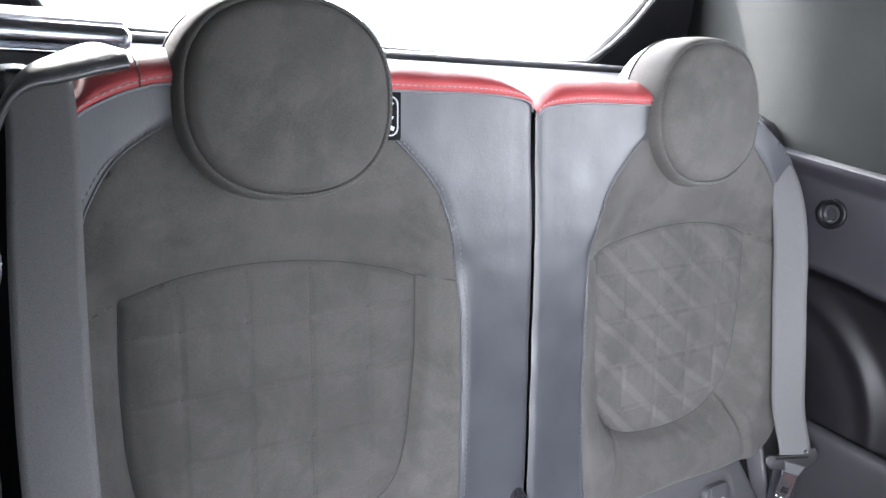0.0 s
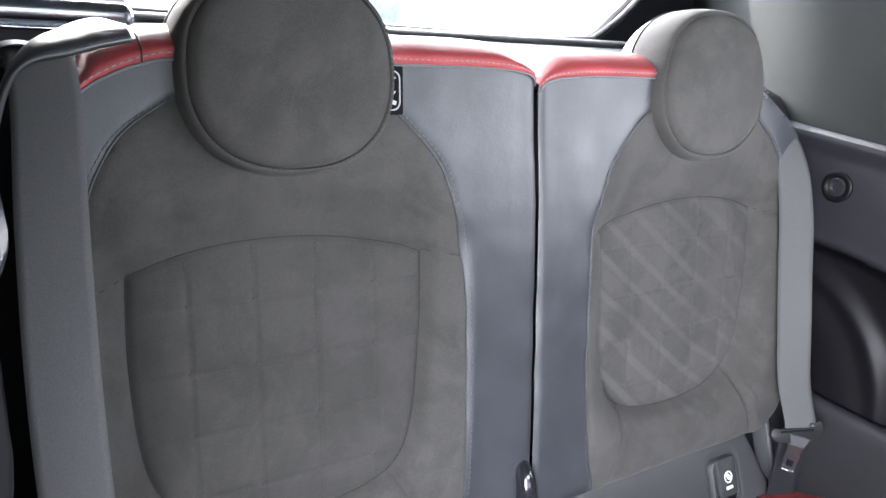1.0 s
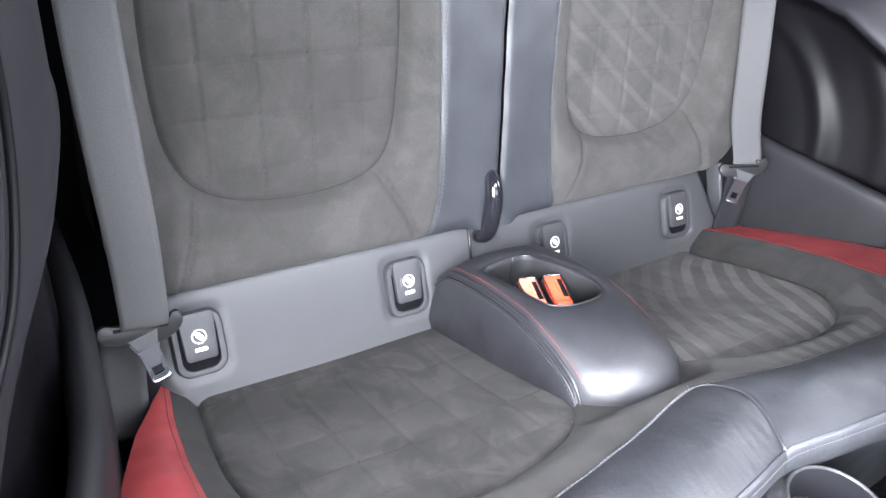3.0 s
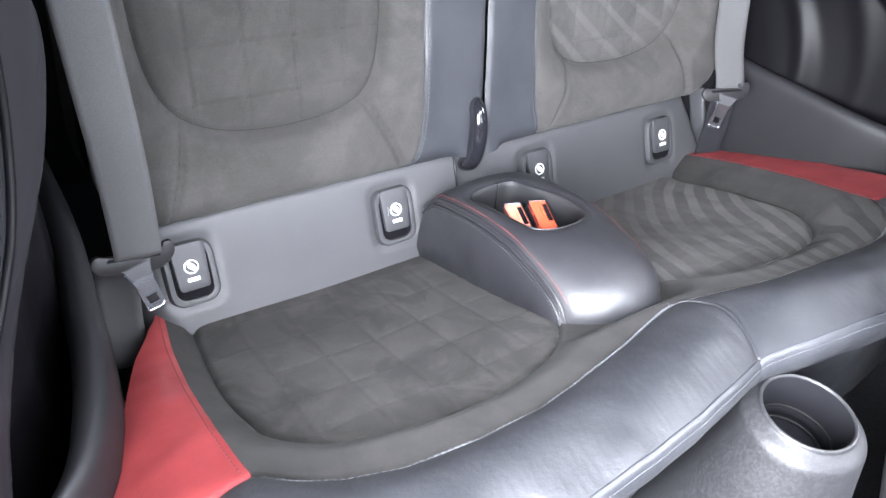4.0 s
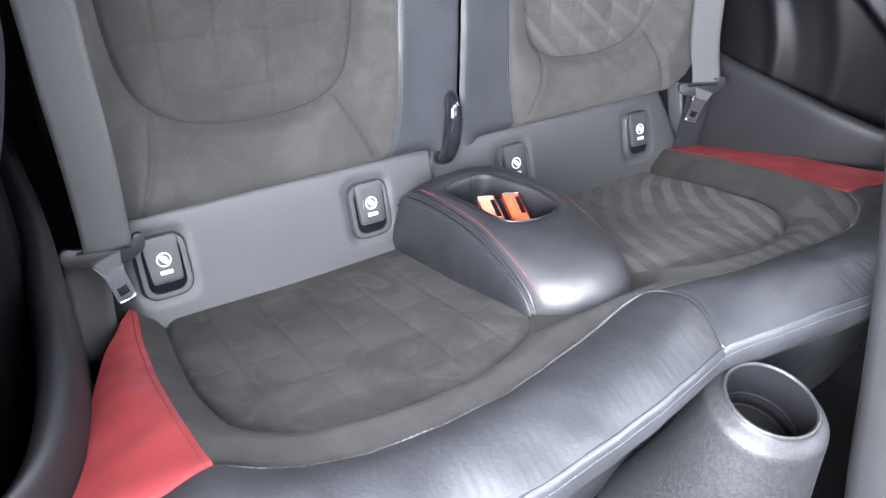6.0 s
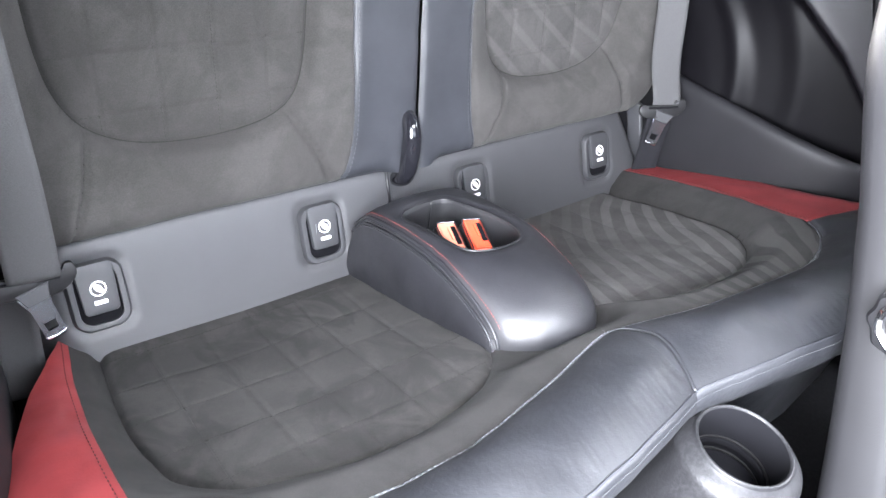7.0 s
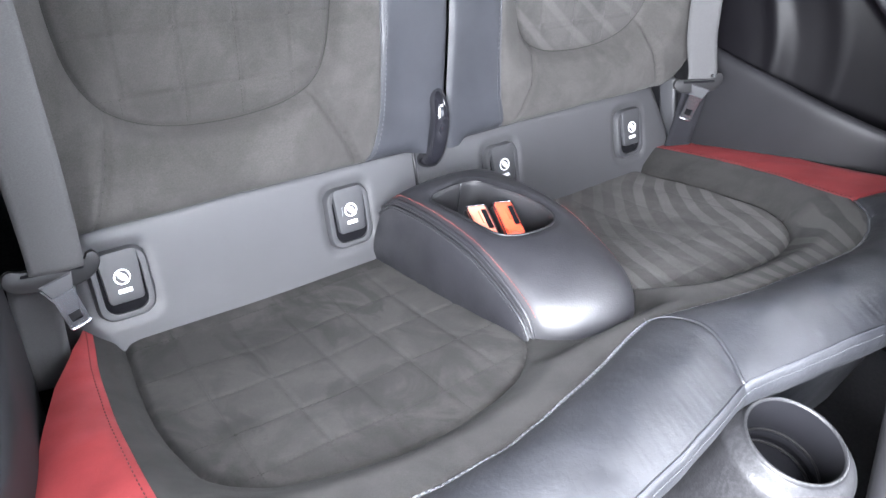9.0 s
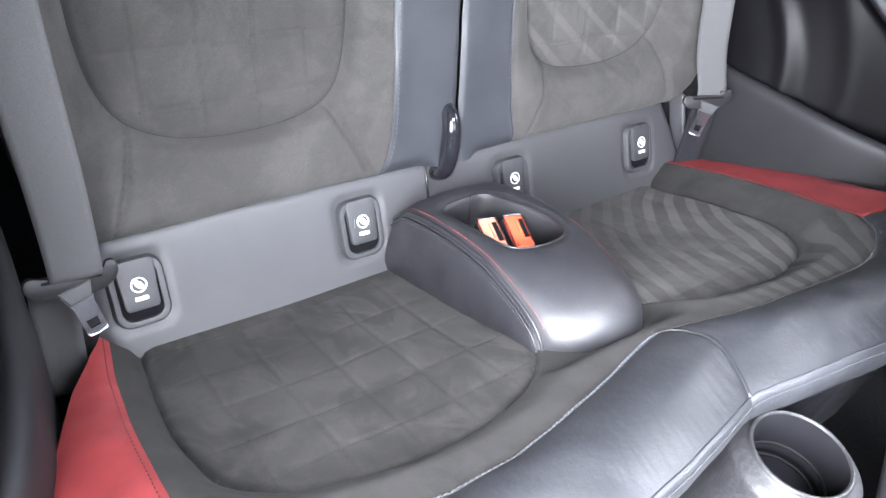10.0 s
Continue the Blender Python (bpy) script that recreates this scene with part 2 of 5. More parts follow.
mottle(HEADLINER, (0.0050, 0.0055, 0.0052), (0.0070, 0.0075, 0.0072), 7.0)
grain(HEADLINER, 1100.0, 0.4, 0.0006)
BLACK_CLOTH = mat("black cloth", (0.010, 0.010, 0.012), 0.95, 0, 0.15)
grain(BLACK_CLOTH, 800.0, 0.5, 0.0008)


def webbing_material():
    m = mat("belt webbing", (0.06, 0.06, 0.065), 0.8, 0, 0.08)
    c = coords(m)
    along = node(m, "ShaderNodeMapping", Scale=(700.0, 700.0, 1000.0))
    link(m, c, "Object", along, "Vector")
    wave = node(m, "ShaderNodeTexNoise", Scale=1.0, Detail=2.0)
    link(m, along, "Vector", wave, "Vector")
    r = m.node_tree.nodes.new("ShaderNodeValToRGB")
    r.color_ramp.elements[0].position, r.color_ramp.elements[1].position = 0.3, 0.7
    r.color_ramp.elements[0].color, r.color_ramp.elements[1].color = (0.0450, 0.0447, 0.0459, 1), (0.0545, 0.0542, 0.0555, 1)
    link(m, wave, "Fac", r, "Fac")
    link(m, r, "Color", m.node_tree.nodes["Principled BSDF"], "Base Color")
    b = node(m, "ShaderNodeBump", Strength=0.35, Distance=0.0006)
    link(m, wave, "Fac", b, "Height")
    link(m, b, "Normal", m.node_tree.nodes["Principled BSDF"], "Normal")
    return m


WEBBING = webbing_material()
GLASS = mat("window glass", (1, 1, 1), 0.0)
GLASS.node_tree.nodes["Principled BSDF"].inputs["Transmission Weight"].default_value = 1.0
GLASS.node_tree.nodes["Principled BSDF"].inputs["IOR"].default_value = 1.02


# mesh helpers
def mesh_object(name, verts, faces, material, parent=None, label="", smooth=True):
    me = bpy.data.meshes.new(name)
    me.from_pydata([tuple(map(float, p)) for p in verts], [], faces)
    if smooth:
        me.polygons.foreach_set("use_smooth", [True] * len(me.polygons))
    me.materials.append(material)
    me.update()
    ob = new(name, me)
    if parent is not None:
        ob.parent = parent
    if label:
        tagged(ob, label)
    return ob


def part(name, bm, material, parent=None, label="", smooth=True):
    bmesh.ops.recalc_face_normals(bm, faces=bm.faces)
    me = bpy.data.meshes.new(name)
    bm.to_mesh(me)
    bm.free()
    if smooth:
        me.polygons.foreach_set("use_smooth", [True] * len(me.polygons))
        me.set_sharp_from_angle(angle=radians(38))
    me.materials.append(material)
    ob = new(name, me)
    if parent is not None:
        ob.parent = parent
    if label:
        tagged(ob, label)
    return ob


def thing(name, label, category, group="", kind=""):
    return tagged(new(name), label, category, group, kind)


def box(size, m=None, bevel=0.004, segments=3):
    bm = bmesh.new()
    bmesh.ops.create_cube(bm, size=1.0)
    bmesh.ops.scale(bm, vec=size, verts=bm.verts)
    if bevel:
        bmesh.ops.bevel(bm, geom=bm.edges[:], offset=bevel, segments=segments, profile=0.5, affect="EDGES")
    if m is not None:
        bmesh.ops.transform(bm, matrix=m, verts=bm.verts)
    return bm


def smooth_line(points, n=8, closed=False):
    """A Catmull-Rom line through the points, n steps for each span."""
    p = np.array(points, float)
    k = len(p)
    out = []
    spans = k if closed else k - 1
    for i in range(spans):
        if closed:
            a, b, c, d = p[(i - 1) % k], p[i], p[(i + 1) % k], p[(i + 2) % k]
        else:
            a, b, c, d = p[max(i - 1, 0)], p[i], p[i + 1], p[min(i + 2, k - 1)]
        for j in range(n):
            t = j / n
            out.append(0.5 * (2 * b + (c - a) * t + (2 * a - 5 * b + 4 * c - d) * t * t + (3 * b - a - 3 * c + d) * t ** 3))
    if not closed:
        out.append(p[-1])
    return np.array(out)


def tube(points, radius, sides=8, closed=False):
    p = np.array(points, float)
    n = len(p)
    verts, faces = [], []
    up = np.array([0.13, -0.4, 0.9])
    for i in range(n):
        a, b = (p[(i - 1) % n], p[(i + 1) % n]) if closed else (p[max(i - 1, 0)], p[min(i + 1, n - 1)])
        d = (b - a) / (np.linalg.norm(b - a) + 1e-12)
        s = np.cross(d, up)
        s /= np.linalg.norm(s) + 1e-12
        u = np.cross(s, d)
        r = radius[i] if hasattr(radius, "__len__") else radius
        for j in range(sides):
            w = 2 * math.pi * j / sides
            verts.append(p[i] + r * (math.cos(w) * s + math.sin(w) * u))
    for i in range(n if closed else n - 1):
        for j in range(sides):
            a, b = i * sides + j, i * sides + (j + 1) % sides
            c, d = (i + 1) % n * sides + (j + 1) % sides, (i + 1) % n * sides + j
            faces.append((a, b, c, d))
    if not closed:
        faces.append(tuple(range(sides))[::-1])
        faces.append(tuple((n - 1) * sides + j for j in range(sides)))
    return verts, faces


def resample(points, step):
    p = np.array(points, float)
    s = np.concatenate([[0], np.cumsum(np.linalg.norm(np.diff(p, axis=0), axis=1))])
    n = max(2, int(s[-1] / step) + 1)
    q = np.linspace(0, s[-1], n)
    return np.stack([np.interp(q, s, p[:, k]) for k in range(p.shape[1])], 1)


def stitches(name, points, material, parent, length=0.0042, gap=0.0022, radius=0.0007, label=""):
    """A row of single stitches laid along a line."""
    p = resample(points, length + gap)
    verts, faces = [], []
    for a, b in zip(p[:-1], p[1:]):
        d = b - a
        mid, d = (a + b) / 2, d / (np.linalg.norm(d) + 1e-12)
        line = [mid - d * length * 0.5, mid - d * length * 0.3, mid + d * length * 0.3, mid + d * length * 0.5]
        v, f = tube(line, [radius * 0.4, radius, radius, radius * 0.4], 5)
        k = len(verts)
        verts += v
        faces += [tuple(k + i for i in q) for q in f]
    return mesh_object(name, verts, faces, material, parent, label)


def inside(poly, pts):
    x, y = pts[:, 0], pts[:, 1]
    hit = np.zeros(len(pts), bool)
    n = len(poly)
    for i in range(n):
        (x0, y0), (x1, y1) = poly[i], poly[(i + 1) % n]
        if y0 == y1:
            continue
        c = ((y0 > y) != (y1 > y)) & (x < (x1 - x0) * (y - y0) / (y1 - y0) + x0)
        hit ^= c
    return hit


def signed(poly, pts):
    """Signed distance to a polygon (positive outside) and the nearest point on its edge."""
    best = np.full(len(pts), 1e9)
    near = np.zeros((len(pts), 2))
    n = len(poly)
    for i in range(n):
        a, b = poly[i], poly[(i + 1) % n]
        e = b - a
        t = np.clip(((pts - a) @ e) / (e @ e + 1e-15), 0, 1)
        q = a + t[:, None] * e
        d = np.hypot(*(pts - q).T)
        m = d < best
        best[m], near[m] = d[m], q[m]
    return np.where(inside(poly, pts), -best, best), near


def region(outer, holes, cell, lift):
    """A fine grid that fills a polygon, less its holes, snapped to the edges; lift maps (x, v) to space."""
    lo, hi = outer.min(0) - cell, outer.max(0) + cell
    nx, ny = int((hi[0] - lo[0]) / cell) + 1, int((hi[1] - lo[1]) / cell) + 1
    gx, gy = np.meshgrid(lo[0] + cell * np.arange(nx), lo[1] + cell * np.arange(ny))
    pts = np.stack([gx.ravel(), gy.ravel()], 1)
    d, near = signed(outer, pts)
    for h in holes:
        dh, nh = signed(h, pts)
        take = -dh > d
        d, near = np.where(take, -dh, d), np.where(take[:, None], nh, near)
    keep = d < 0.55 * cell
    snap = keep & (d > -0.45 * cell)
    pts = np.where(snap[:, None], near, pts)
    idx = np.arange(nx * ny).reshape(ny, nx)
    quads = np.stack([idx[:-1, :-1], idx[:-1, 1:], idx[1:, 1:], idx[1:, :-1]], -1).reshape(-1, 4)
    k = keep[quads]
    full = quads[k.all(1)]
    three = [tuple(q[m]) for q, m in zip(quads[k.sum(1) == 3], k[k.sum(1) == 3])]
    faces = [tuple(q) for q in full] + three
    used = np.unique(np.concatenate([np.array(f) for f in faces]))
    remap = {int(u): i for i, u in enumerate(used)}
    verts = lift(pts[used])
    return verts, [tuple(remap[int(i)] for i in f) for f in faces]


def ease(t):
    t = np.clip(t, 0, 1)
    return t * t * (3 - 2 * t)


def round_off(depth, radius):
    """How far a surface has dropped at this distance inside a rounded edge."""
    t = 1 - np.clip(depth / radius, 0, 1)
    return radius * (1 - np.sqrt(np.clip(1 - t * t, 0, 1)))


# rear backrests
LEAN_BACK = math.atan(0.215)
SB, CB = math.sin(LEAN_BACK), math.cos(LEAN_BACK)


def back_point(side, a, v, h):
    """a: distance from the car's middle, v: up along the backrest, h: out of it towards the cabin."""
    a, v, h = np.broadcast_arrays(np.asarray(a, float), np.asarray(v, float), np.asarray(h, float))
    if side > 0:
        v = v - 0.030 * ease((a - .34) / .10) * ease((v - .36) / .10) - .006 * ease((v - .45) / .06)
    else:
        a = a - 0.022 * ease((a - .45) / .05) * (1 - ease((v - .33) / .07))
    # gap between the halves, shifted off the car's middle to fit the camera's view
    low = 1 - .55 * ease((v - .36) / .14)
    x = side * a + (.009 * low + (.010 - .009 * low) * ease(a / 0.08) if side > 0 else .012 * low * (1 - ease(a / .075)))
    return np.stack([x, 0.03 + v * SB - h * CB, 0.415 + v * CB + h * SB], -1)


BACK_QUILT = smooth_line([(.125, .334), (.127, .257), (.134, .165), (.151, .110), (.190, .084), (.250, .075), (.312, .077),
                          (.356, .087), (.390, .107), (.411, .140), (.421, .185), (.425, .255), (.424, .308)], 5)
BACK_QUILT = np.vstack([BACK_QUILT, smooth_line([(.422, .342), (.377, .356), (.327, .363), (.273, .364), (.214, .358), (.150, .344)], 5)])
SUEDE_INNER = smooth_line([(.106, -.009), (.098, .016), (.090, .050), (.086, .110), (.085, .200), (.087, .300), (.093, .350), (.103, .390),
                           (.117, .424), (.140, .453), (.170, .482)], 6)
SUEDE_OUTER = smooth_line([(.390, .488), (.420, .467), (.440, .438), (.452, .406), (.462, .336), (.478, .172), (.496, .064), (.492, .034), (.474, .010),
                           (.442, -.009)], 6)
BACK_SUEDE = np.vstack([SUEDE_INNER, smooth_line([(.170, .483), (.215, .501), (.280, .508), (.345, .504), (.390, .489)], 6)[1:-1], SUEDE_OUTER])
RED_SEAM = smooth_line([(.004, .509), (.010, .518), (.030, .523), (.080, .526), (.154, .526), (.270, .527), (.374, .525), (.400, .521), (.425, .512), (.450, .497), (.476, .470), (.494, .430)], 6)
BACK_EDGE = np.vstack([[(.0035, -.012)], RED_SEAM + np.array([0, .007]), smooth_line([(.502, .350), (.508, .200), (.516, .084), (.510, .040), (.490, .010), (.457, -.009)], 6)])
BACK_ROUND = np.array([(.0035, -.014), (.0035, .62), (.60, .62), (.53, .43), (.512, .350), (.514, .200), (.520, .084), (.514, .040), (.492, .008), (.457, -.011)])


def quilt_seams(panel, across, along, place, parent, thread):
    """Lines of quilting thread that cross a panel, each laid in its groove."""
    lo, hi = panel.min(0), panel.max(0)
    lines = [np.stack([np.full(160, c), np.linspace(lo[1], hi[1], 160)], 1) for c in across]
    lines += [np.stack([np.linspace(lo[0], hi[0], 160), np.full(160, c)], 1) for c in along]
    for line in lines:
        d, _ = signed(panel, line)
        line = line[d < -0.004]
        if len(line) > 12:
            stitches("quilt_seam", place(line), thread, parent, .0034, .0011, .00045)


BACK_ACROSS, BACK_ALONG = (.184, .247, .310, .373), (.117, .180, .244, .308)
SEAT_ACROSS, SEAT_ALONG = (.130, .191, .251, .312, .376), (.062, .139, .212, .286, .354)


def back_height(p):
    dq, _ = signed(BACK_QUILT, p)
    de, _ = signed(BACK_ROUND, p)
    ds, _ = signed(BACK_SUEDE, p)
    a, v = p[:, 0], p[:, 1]
    over = ease((v - .330) / .030) * (1 - ease((np.abs(a - .273) - .105) / .05))
    h = (0.012 * ease(dq / 0.013) + 0.022 * ease(dq / 0.055)) * (1 - .8 * over) + 0.024 * over * ease((v - .350) / .10)
    h = h - 0.0036 * np.exp(-(dq / 0.0030) ** 2)
    inner = ease(-dq / 0.03)
    for line in BACK_ACROSS:
        h = h - 0.0026 * inner * np.exp(-((a - line) / 0.0022) ** 2)
    for line in BACK_ALONG:
        h = h - 0.0026 * inner * np.exp(-((v - line) / 0.0022) ** 2)
    # each square is padded a little
    puff = np.abs(np.sin(math.pi * (a - .184) / .063)) ** .7 * np.abs(np.sin(math.pi * (v - .117) / .0637)) ** .7
    h = h + 0.004 * inner + 0.0018 * inner * puff
    # cross seams from the quilted panel towards the piping, and tucks below it
    shy = ease(-ds / 0.012) * ease((dq - .001) / .006)
    for (a0, v0), (a1, v1), step in (((.125, .336), (.090, .330), 0), ((.422, .342), (.460, .330), 0), ((.390, .103), (.425, .000), 1), ((.168, .098), (.120, -.004), -1)):
        e = np.array([a1 - a0, v1 - v0])
        t = np.clip(((p - (a0, v0)) @ e) / (e @ e), 0, 1)
        d = np.hypot(*(p - (np.array([a0, v0]) + t[:, None] * e)).T)
        h = h - shy * (0.0085 if step else 0.0055) * np.exp(-(d / 0.0026) ** 2)
        if step:
            # the side bolster stands proud of the strip below the panel
            sd = (a - (a0 + (v - v0) * e[0] / e[1])) * step
            h = h + shy * 0.0075 * ease((sd + .001) / .010) * np.exp(-np.clip(sd, 0, 1) / .045) * ease((.125 - v) / .05)
            for k, (turn, size) in enumerate(((.35, .0022), (.75, .0016), (1.15, .0010))):
                # short folds fanning out from the corner of the panel
                c, q = math.cos(turn), math.sin(turn)
                u, w = (a - a0) * step * q - (v - v0) * c, (a - a0) * step * c + (v - v0) * q
                h = h - shy * size * np.exp(-(w / .0045) ** 2) * ease(u / .008) * (1 - ease((u - .035) / .035))
    h = h - 0.0025 * np.exp(-(ds / 0.003) ** 2)
    # soft folds in the cloth
    for i in range(len(h)):
        soft = 0.15 if ds[i] > 0 else 1.0
        h[i] += soft * 0.0035 * noise.noise((a[i] * 9, v[i] * 9, 2.0)) + 0.0012 * noise.noise((a[i] * 26, v[i] * 26, 5.0))
    mid = round_off(a - 0.0030, 0.008)
    return h - np.maximum(round_off(-de, 0.030) * ease((a - .02) / .03), mid)


def backrest(side):
    word = "dark quilted" if side < 0 else "brushed quilted"
    seat = thing("rear_bench_half", f"{word} grey suede backrest with black leather and red top", "rear bench", "rear bench halves")

    def lift(p):
        return back_point(side, p[:, 0], p[:, 1], back_height(p))

    def grid(name, outer, holes, cell, material, label=""):
        v, f = region(outer, holes, cell, lift)
        return mesh_object(name, v, f if side > 0 else [q[::-1] for q in f], material, seat, label)

    grid("quilted_panel", BACK_QUILT, [], 0.0026, SUEDE_BACK if side < 0 else SUEDE_BRUSHED, "quilted grey suede panel with square stitching")
    quilt_seams(BACK_QUILT, BACK_ACROSS, BACK_ALONG, lambda p: back_point(side, p[:, 0], p[:, 1], back_height(p) + .0001), seat, THREAD_QUILT if side < 0 else THREAD_PALE)
    grid("suede_surround", BACK_SUEDE, [BACK_QUILT], 0.0042, SUEDE, "smooth grey suede bolster")
    grid("leather_surround", BACK_EDGE, [BACK_SUEDE], 0.0042, LEATHER, "black leather border")
    # red top, rolled over the upper edge
    seam = resample(RED_SEAM[RED_SEAM[:, 0] < .372] if side > 0 else RED_SEAM, 0.005)
    rows = []
    base = back_height(seam)
    shape = smooth_line([(-.008, -.0030), (-.002, -.0004), (0, .0006), (.005, .0036), (.011, .002), (.018, -.006), (.025, -.018), (.030, -.032), (.031, -.050), (.018, -.085), (-.03, -.10)], 4)
    for dv, dh in shape:
        fade = np.where(seam[:, 0] > .44, 0.75, 1.0) * (0.55 + 0.45 * ease((seam[:, 0] - .0) / .05))
        rows.append(back_point(side, seam[:, 0], seam[:, 1] + dv * fade, base + dh + (0.001 if dv == 0 else 0)))
    verts = np.concatenate(rows)
    n = len(seam)
    faces = [(i * n + j, i * n + j + 1, (i + 1) * n + j + 1, (i + 1) * n + j) for i in range(len(rows) - 1) for j in range(n - 1)]
    behind = sum(dh > -.052 for dv, dh in shape) - 1
    mesh_object("red_top", verts, faces[:behind * (n - 1)], RED, seat, "red leather top roll")
    mesh_object("top_back", verts, faces[behind * (n - 1):], BLACK_CLOTH, seat, "black fabric behind the top roll")
    if side < 0:
        k = int(np.argmin(np.abs(seam[:, 0] - .400)))
        v, f = tube(verts[k::n][6:behind], .0011, 7)
        mesh_object("cross_seam", v, f, THREAD_WINE, seat, "dark seam across the red roll")
        v, f = region(smooth_line([(.463, .02), (.485, .02), (.510, .02), (.510, .06), (.485, .07), (.463, .06)], 4), [], .006,
                      lambda p: np.stack([-p[:, 0], .075 + p[:, 1], .905 + .040 * np.sqrt(np.clip(1 - ((p[:, 0] - .487) / .036) ** 2, 0, 1)) - 4 * (p[:, 1] - .03) ** 2], 1))
        mesh_object("shoulder_pad", v, f, LEATHER_SOFT, seat, "black leather shoulder pad")
    # rear shell closes the thickness
    outline = resample(np.vstack([BACK_EDGE, BACK_EDGE[:1]]), 0.02)[:-1]
    ring = [back_point(side, outline[:, 0], outline[:, 1], -0.030), back_point(side, outline[:, 0], outline[:, 1], -0.105)]
    n = len(outline)
    verts = np.concatenate(ring)
    faces = [(j, (j + 1) % n, n + (j + 1) % n, n + j) for j in range(n)] + [tuple(range(n, 2 * n))]
    mesh_object("rear_shell", verts, faces, BLACK_CLOTH, seat, "black carpeted rear shell", smooth=False)

    # piping and seams
    def on(line, lift_by):
        p = resample(line, 0.005)
        return back_point(side, p[:, 0], p[:, 1], back_height(p) + lift_by)

    # dark cords on seams; along the tucks they hold the folds' shade in colour
    for line in (np.vstack([BACK_QUILT, BACK_QUILT[:1]]), [(.125, .336), (.090, .330)], [(.422, .342), (.460, .330)], [(.397, .084), (.423, .004)], [(.160, .081), (.121, .000)]):
        v, f = tube(on(line, 0.0002), 0.0008, 5)
        mesh_object("seam_and_fold_shade", v, f, THREAD_QUILT, seat)
    for line in (SUEDE_INNER, np.vstack([smooth_line([(.330, .506), (.362, .499), SUEDE_OUTER[0]], 4)[:-1], SUEDE_OUTER[:26]])):
        v, f = tube(on(line, 0.0006), 0.0011, 7)
        mesh_object("piping", v, f, LEATHER, seat, "thin dark piping")
        stitches("stitching", on(line + np.array([-.005 if line is SUEDE_INNER else .005, 0]), 0.0004), THREAD_FOLD if line is SUEDE_INNER else THREAD_DARK, seat, 0.0036, 0.0026, 0.0006)
    top_seam = RED_SEAM[RED_SEAM[:, 0] < .40] if side > 0 else RED_SEAM
    v, f = tube(on(top_seam, 0.0020), 0.0014, 7)
    mesh_object("piping", v, f, PIPING, seat, "thin grey piping")
    red_stitch = resample(top_seam + np.array([0, 0.0055]), 0.005)
    stitches("stitching", back_point(side, red_stitch[:, 0], red_stitch[:, 1], back_height(red_stitch) + 0.0046), THREAD, seat, 0.004, 0.0024, 0.0006)
    return seat


def headrest(side):
    rest = thing("headrest", "rounded grey suede headrest on a rear backrest", "headrest", "rear headrests")
    ca, cv, ra, rv = .276, (.516 if side < 0 else .515), .103, (.092 if side < 0 else .099)
    slim = 0 if side < 0 else .003

    def outline(scale, n=72):
        w = np.linspace(0, 2 * math.pi, n, endpoint=False)
        e = 2 / 2.35
        return np.stack([ca + ra * scale * np.sign(np.cos(w)) * np.abs(np.cos(w)) ** e, cv + rv * scale * np.sign(np.sin(w)) * np.abs(np.sin(w)) ** e], 1)

    def loft(name, profile, material, cap=True, label=""):
        rows = []
        for s, h in profile:
            o = outline(s)
            rows.append(back_point(side, o[:, 0], o[:, 1], h))
        n = len(rows[0])
        verts = np.concatenate(rows)
        faces = [(i * n + j, i * n + (j + 1) % n, (i + 1) * n + (j + 1) % n, (i + 1) * n + j) for i in range(len(rows) - 1) for j in range(n)]
        if cap:
            faces.append(tuple((len(rows) - 1) * n + j for j in range(n)))
        return mesh_object(name, verts, faces, material, rest, label)

    loft("front_cushion", smooth_line([(.905, .040), (.895, .0445), (.86, .049), (.78, .053), (.5, .058), (.25, .060), (.03, .0605)], 4), SUEDE, True, "smooth grey suede face")
    loft("side_band", smooth_line([(.904, .0395), (.914, .0435), (.938, .0445), (.966, .040), (.988, .030), (1.0, .015 + slim * .3), (1.0, -.004 + slim), (.985, -.016 + slim)], 4), SUEDE, False, "grey suede side band")
    loft("rear_cushion", smooth_line([(.98, -.016 + slim), (.96 - slim, -.028 + slim), (.88 - 2 * slim, -.046 + slim), (.74, -.058), (.5, -.066), (.1, -.068)], 4), LEATHER, True, "black leather back")
    for s, h, r, m in ((.985, -.0155 + slim, .0020, BLACK),):
        o = outline(s)
        v, f = tube(back_point(side, o[:, 0], o[:, 1], h), r, 6, True)
        mesh_object("piping", v, f, m, rest)
    o = outline(.922)
    o = np.vstack([o, o[:1]])
    stitches("stitching", back_point(side, o[:, 0], o[:, 1], .0452), THREAD_PALE, rest, .0036, .0014, .0005)
    for a in (.225, .329):
        v, f = tube([back_point(side, a, .43 + .02 * i, -.035).tolist() for i in range(4)], .006, 10)
        mesh_object("post", v, f, STEEL, rest, "steel headrest post")
    return rest


for side in (-1, 1):
    backrest(side)
    headrest(side)

# rear cushion
SLOPE = 0.43
CS = math.hypot(1, SLOPE)


def cushion_point(x, w, h):
    x, w, h = np.broadcast_arrays(np.asarray(x, float), np.asarray(w, float), np.asarray(h, float))
    return np.stack([x - 0.068 * w, -w / CS + h * SLOPE / CS, 0.265 + w * SLOPE / CS + h / CS], -1)


SEAM_X = np.array([-.56, -.50, -.47, -.450, -.425, -.395, -.347, -.285, -.22, -.18, -.134, -.09, -.04, -.012, 0,
                   .012, .04, .12, .20, .27, .32, .36, .40, .425, .445, .47, .50, .56])
SEAM_W = np.array([.455, .430, .420, .415, .442, .465, .486, .4935, .490, .482, .471, .459, .444, .437, .435,
                   .437, .444, .465, .476, .481, .477, .465, .445, .424, .402, .409, .419, .446])
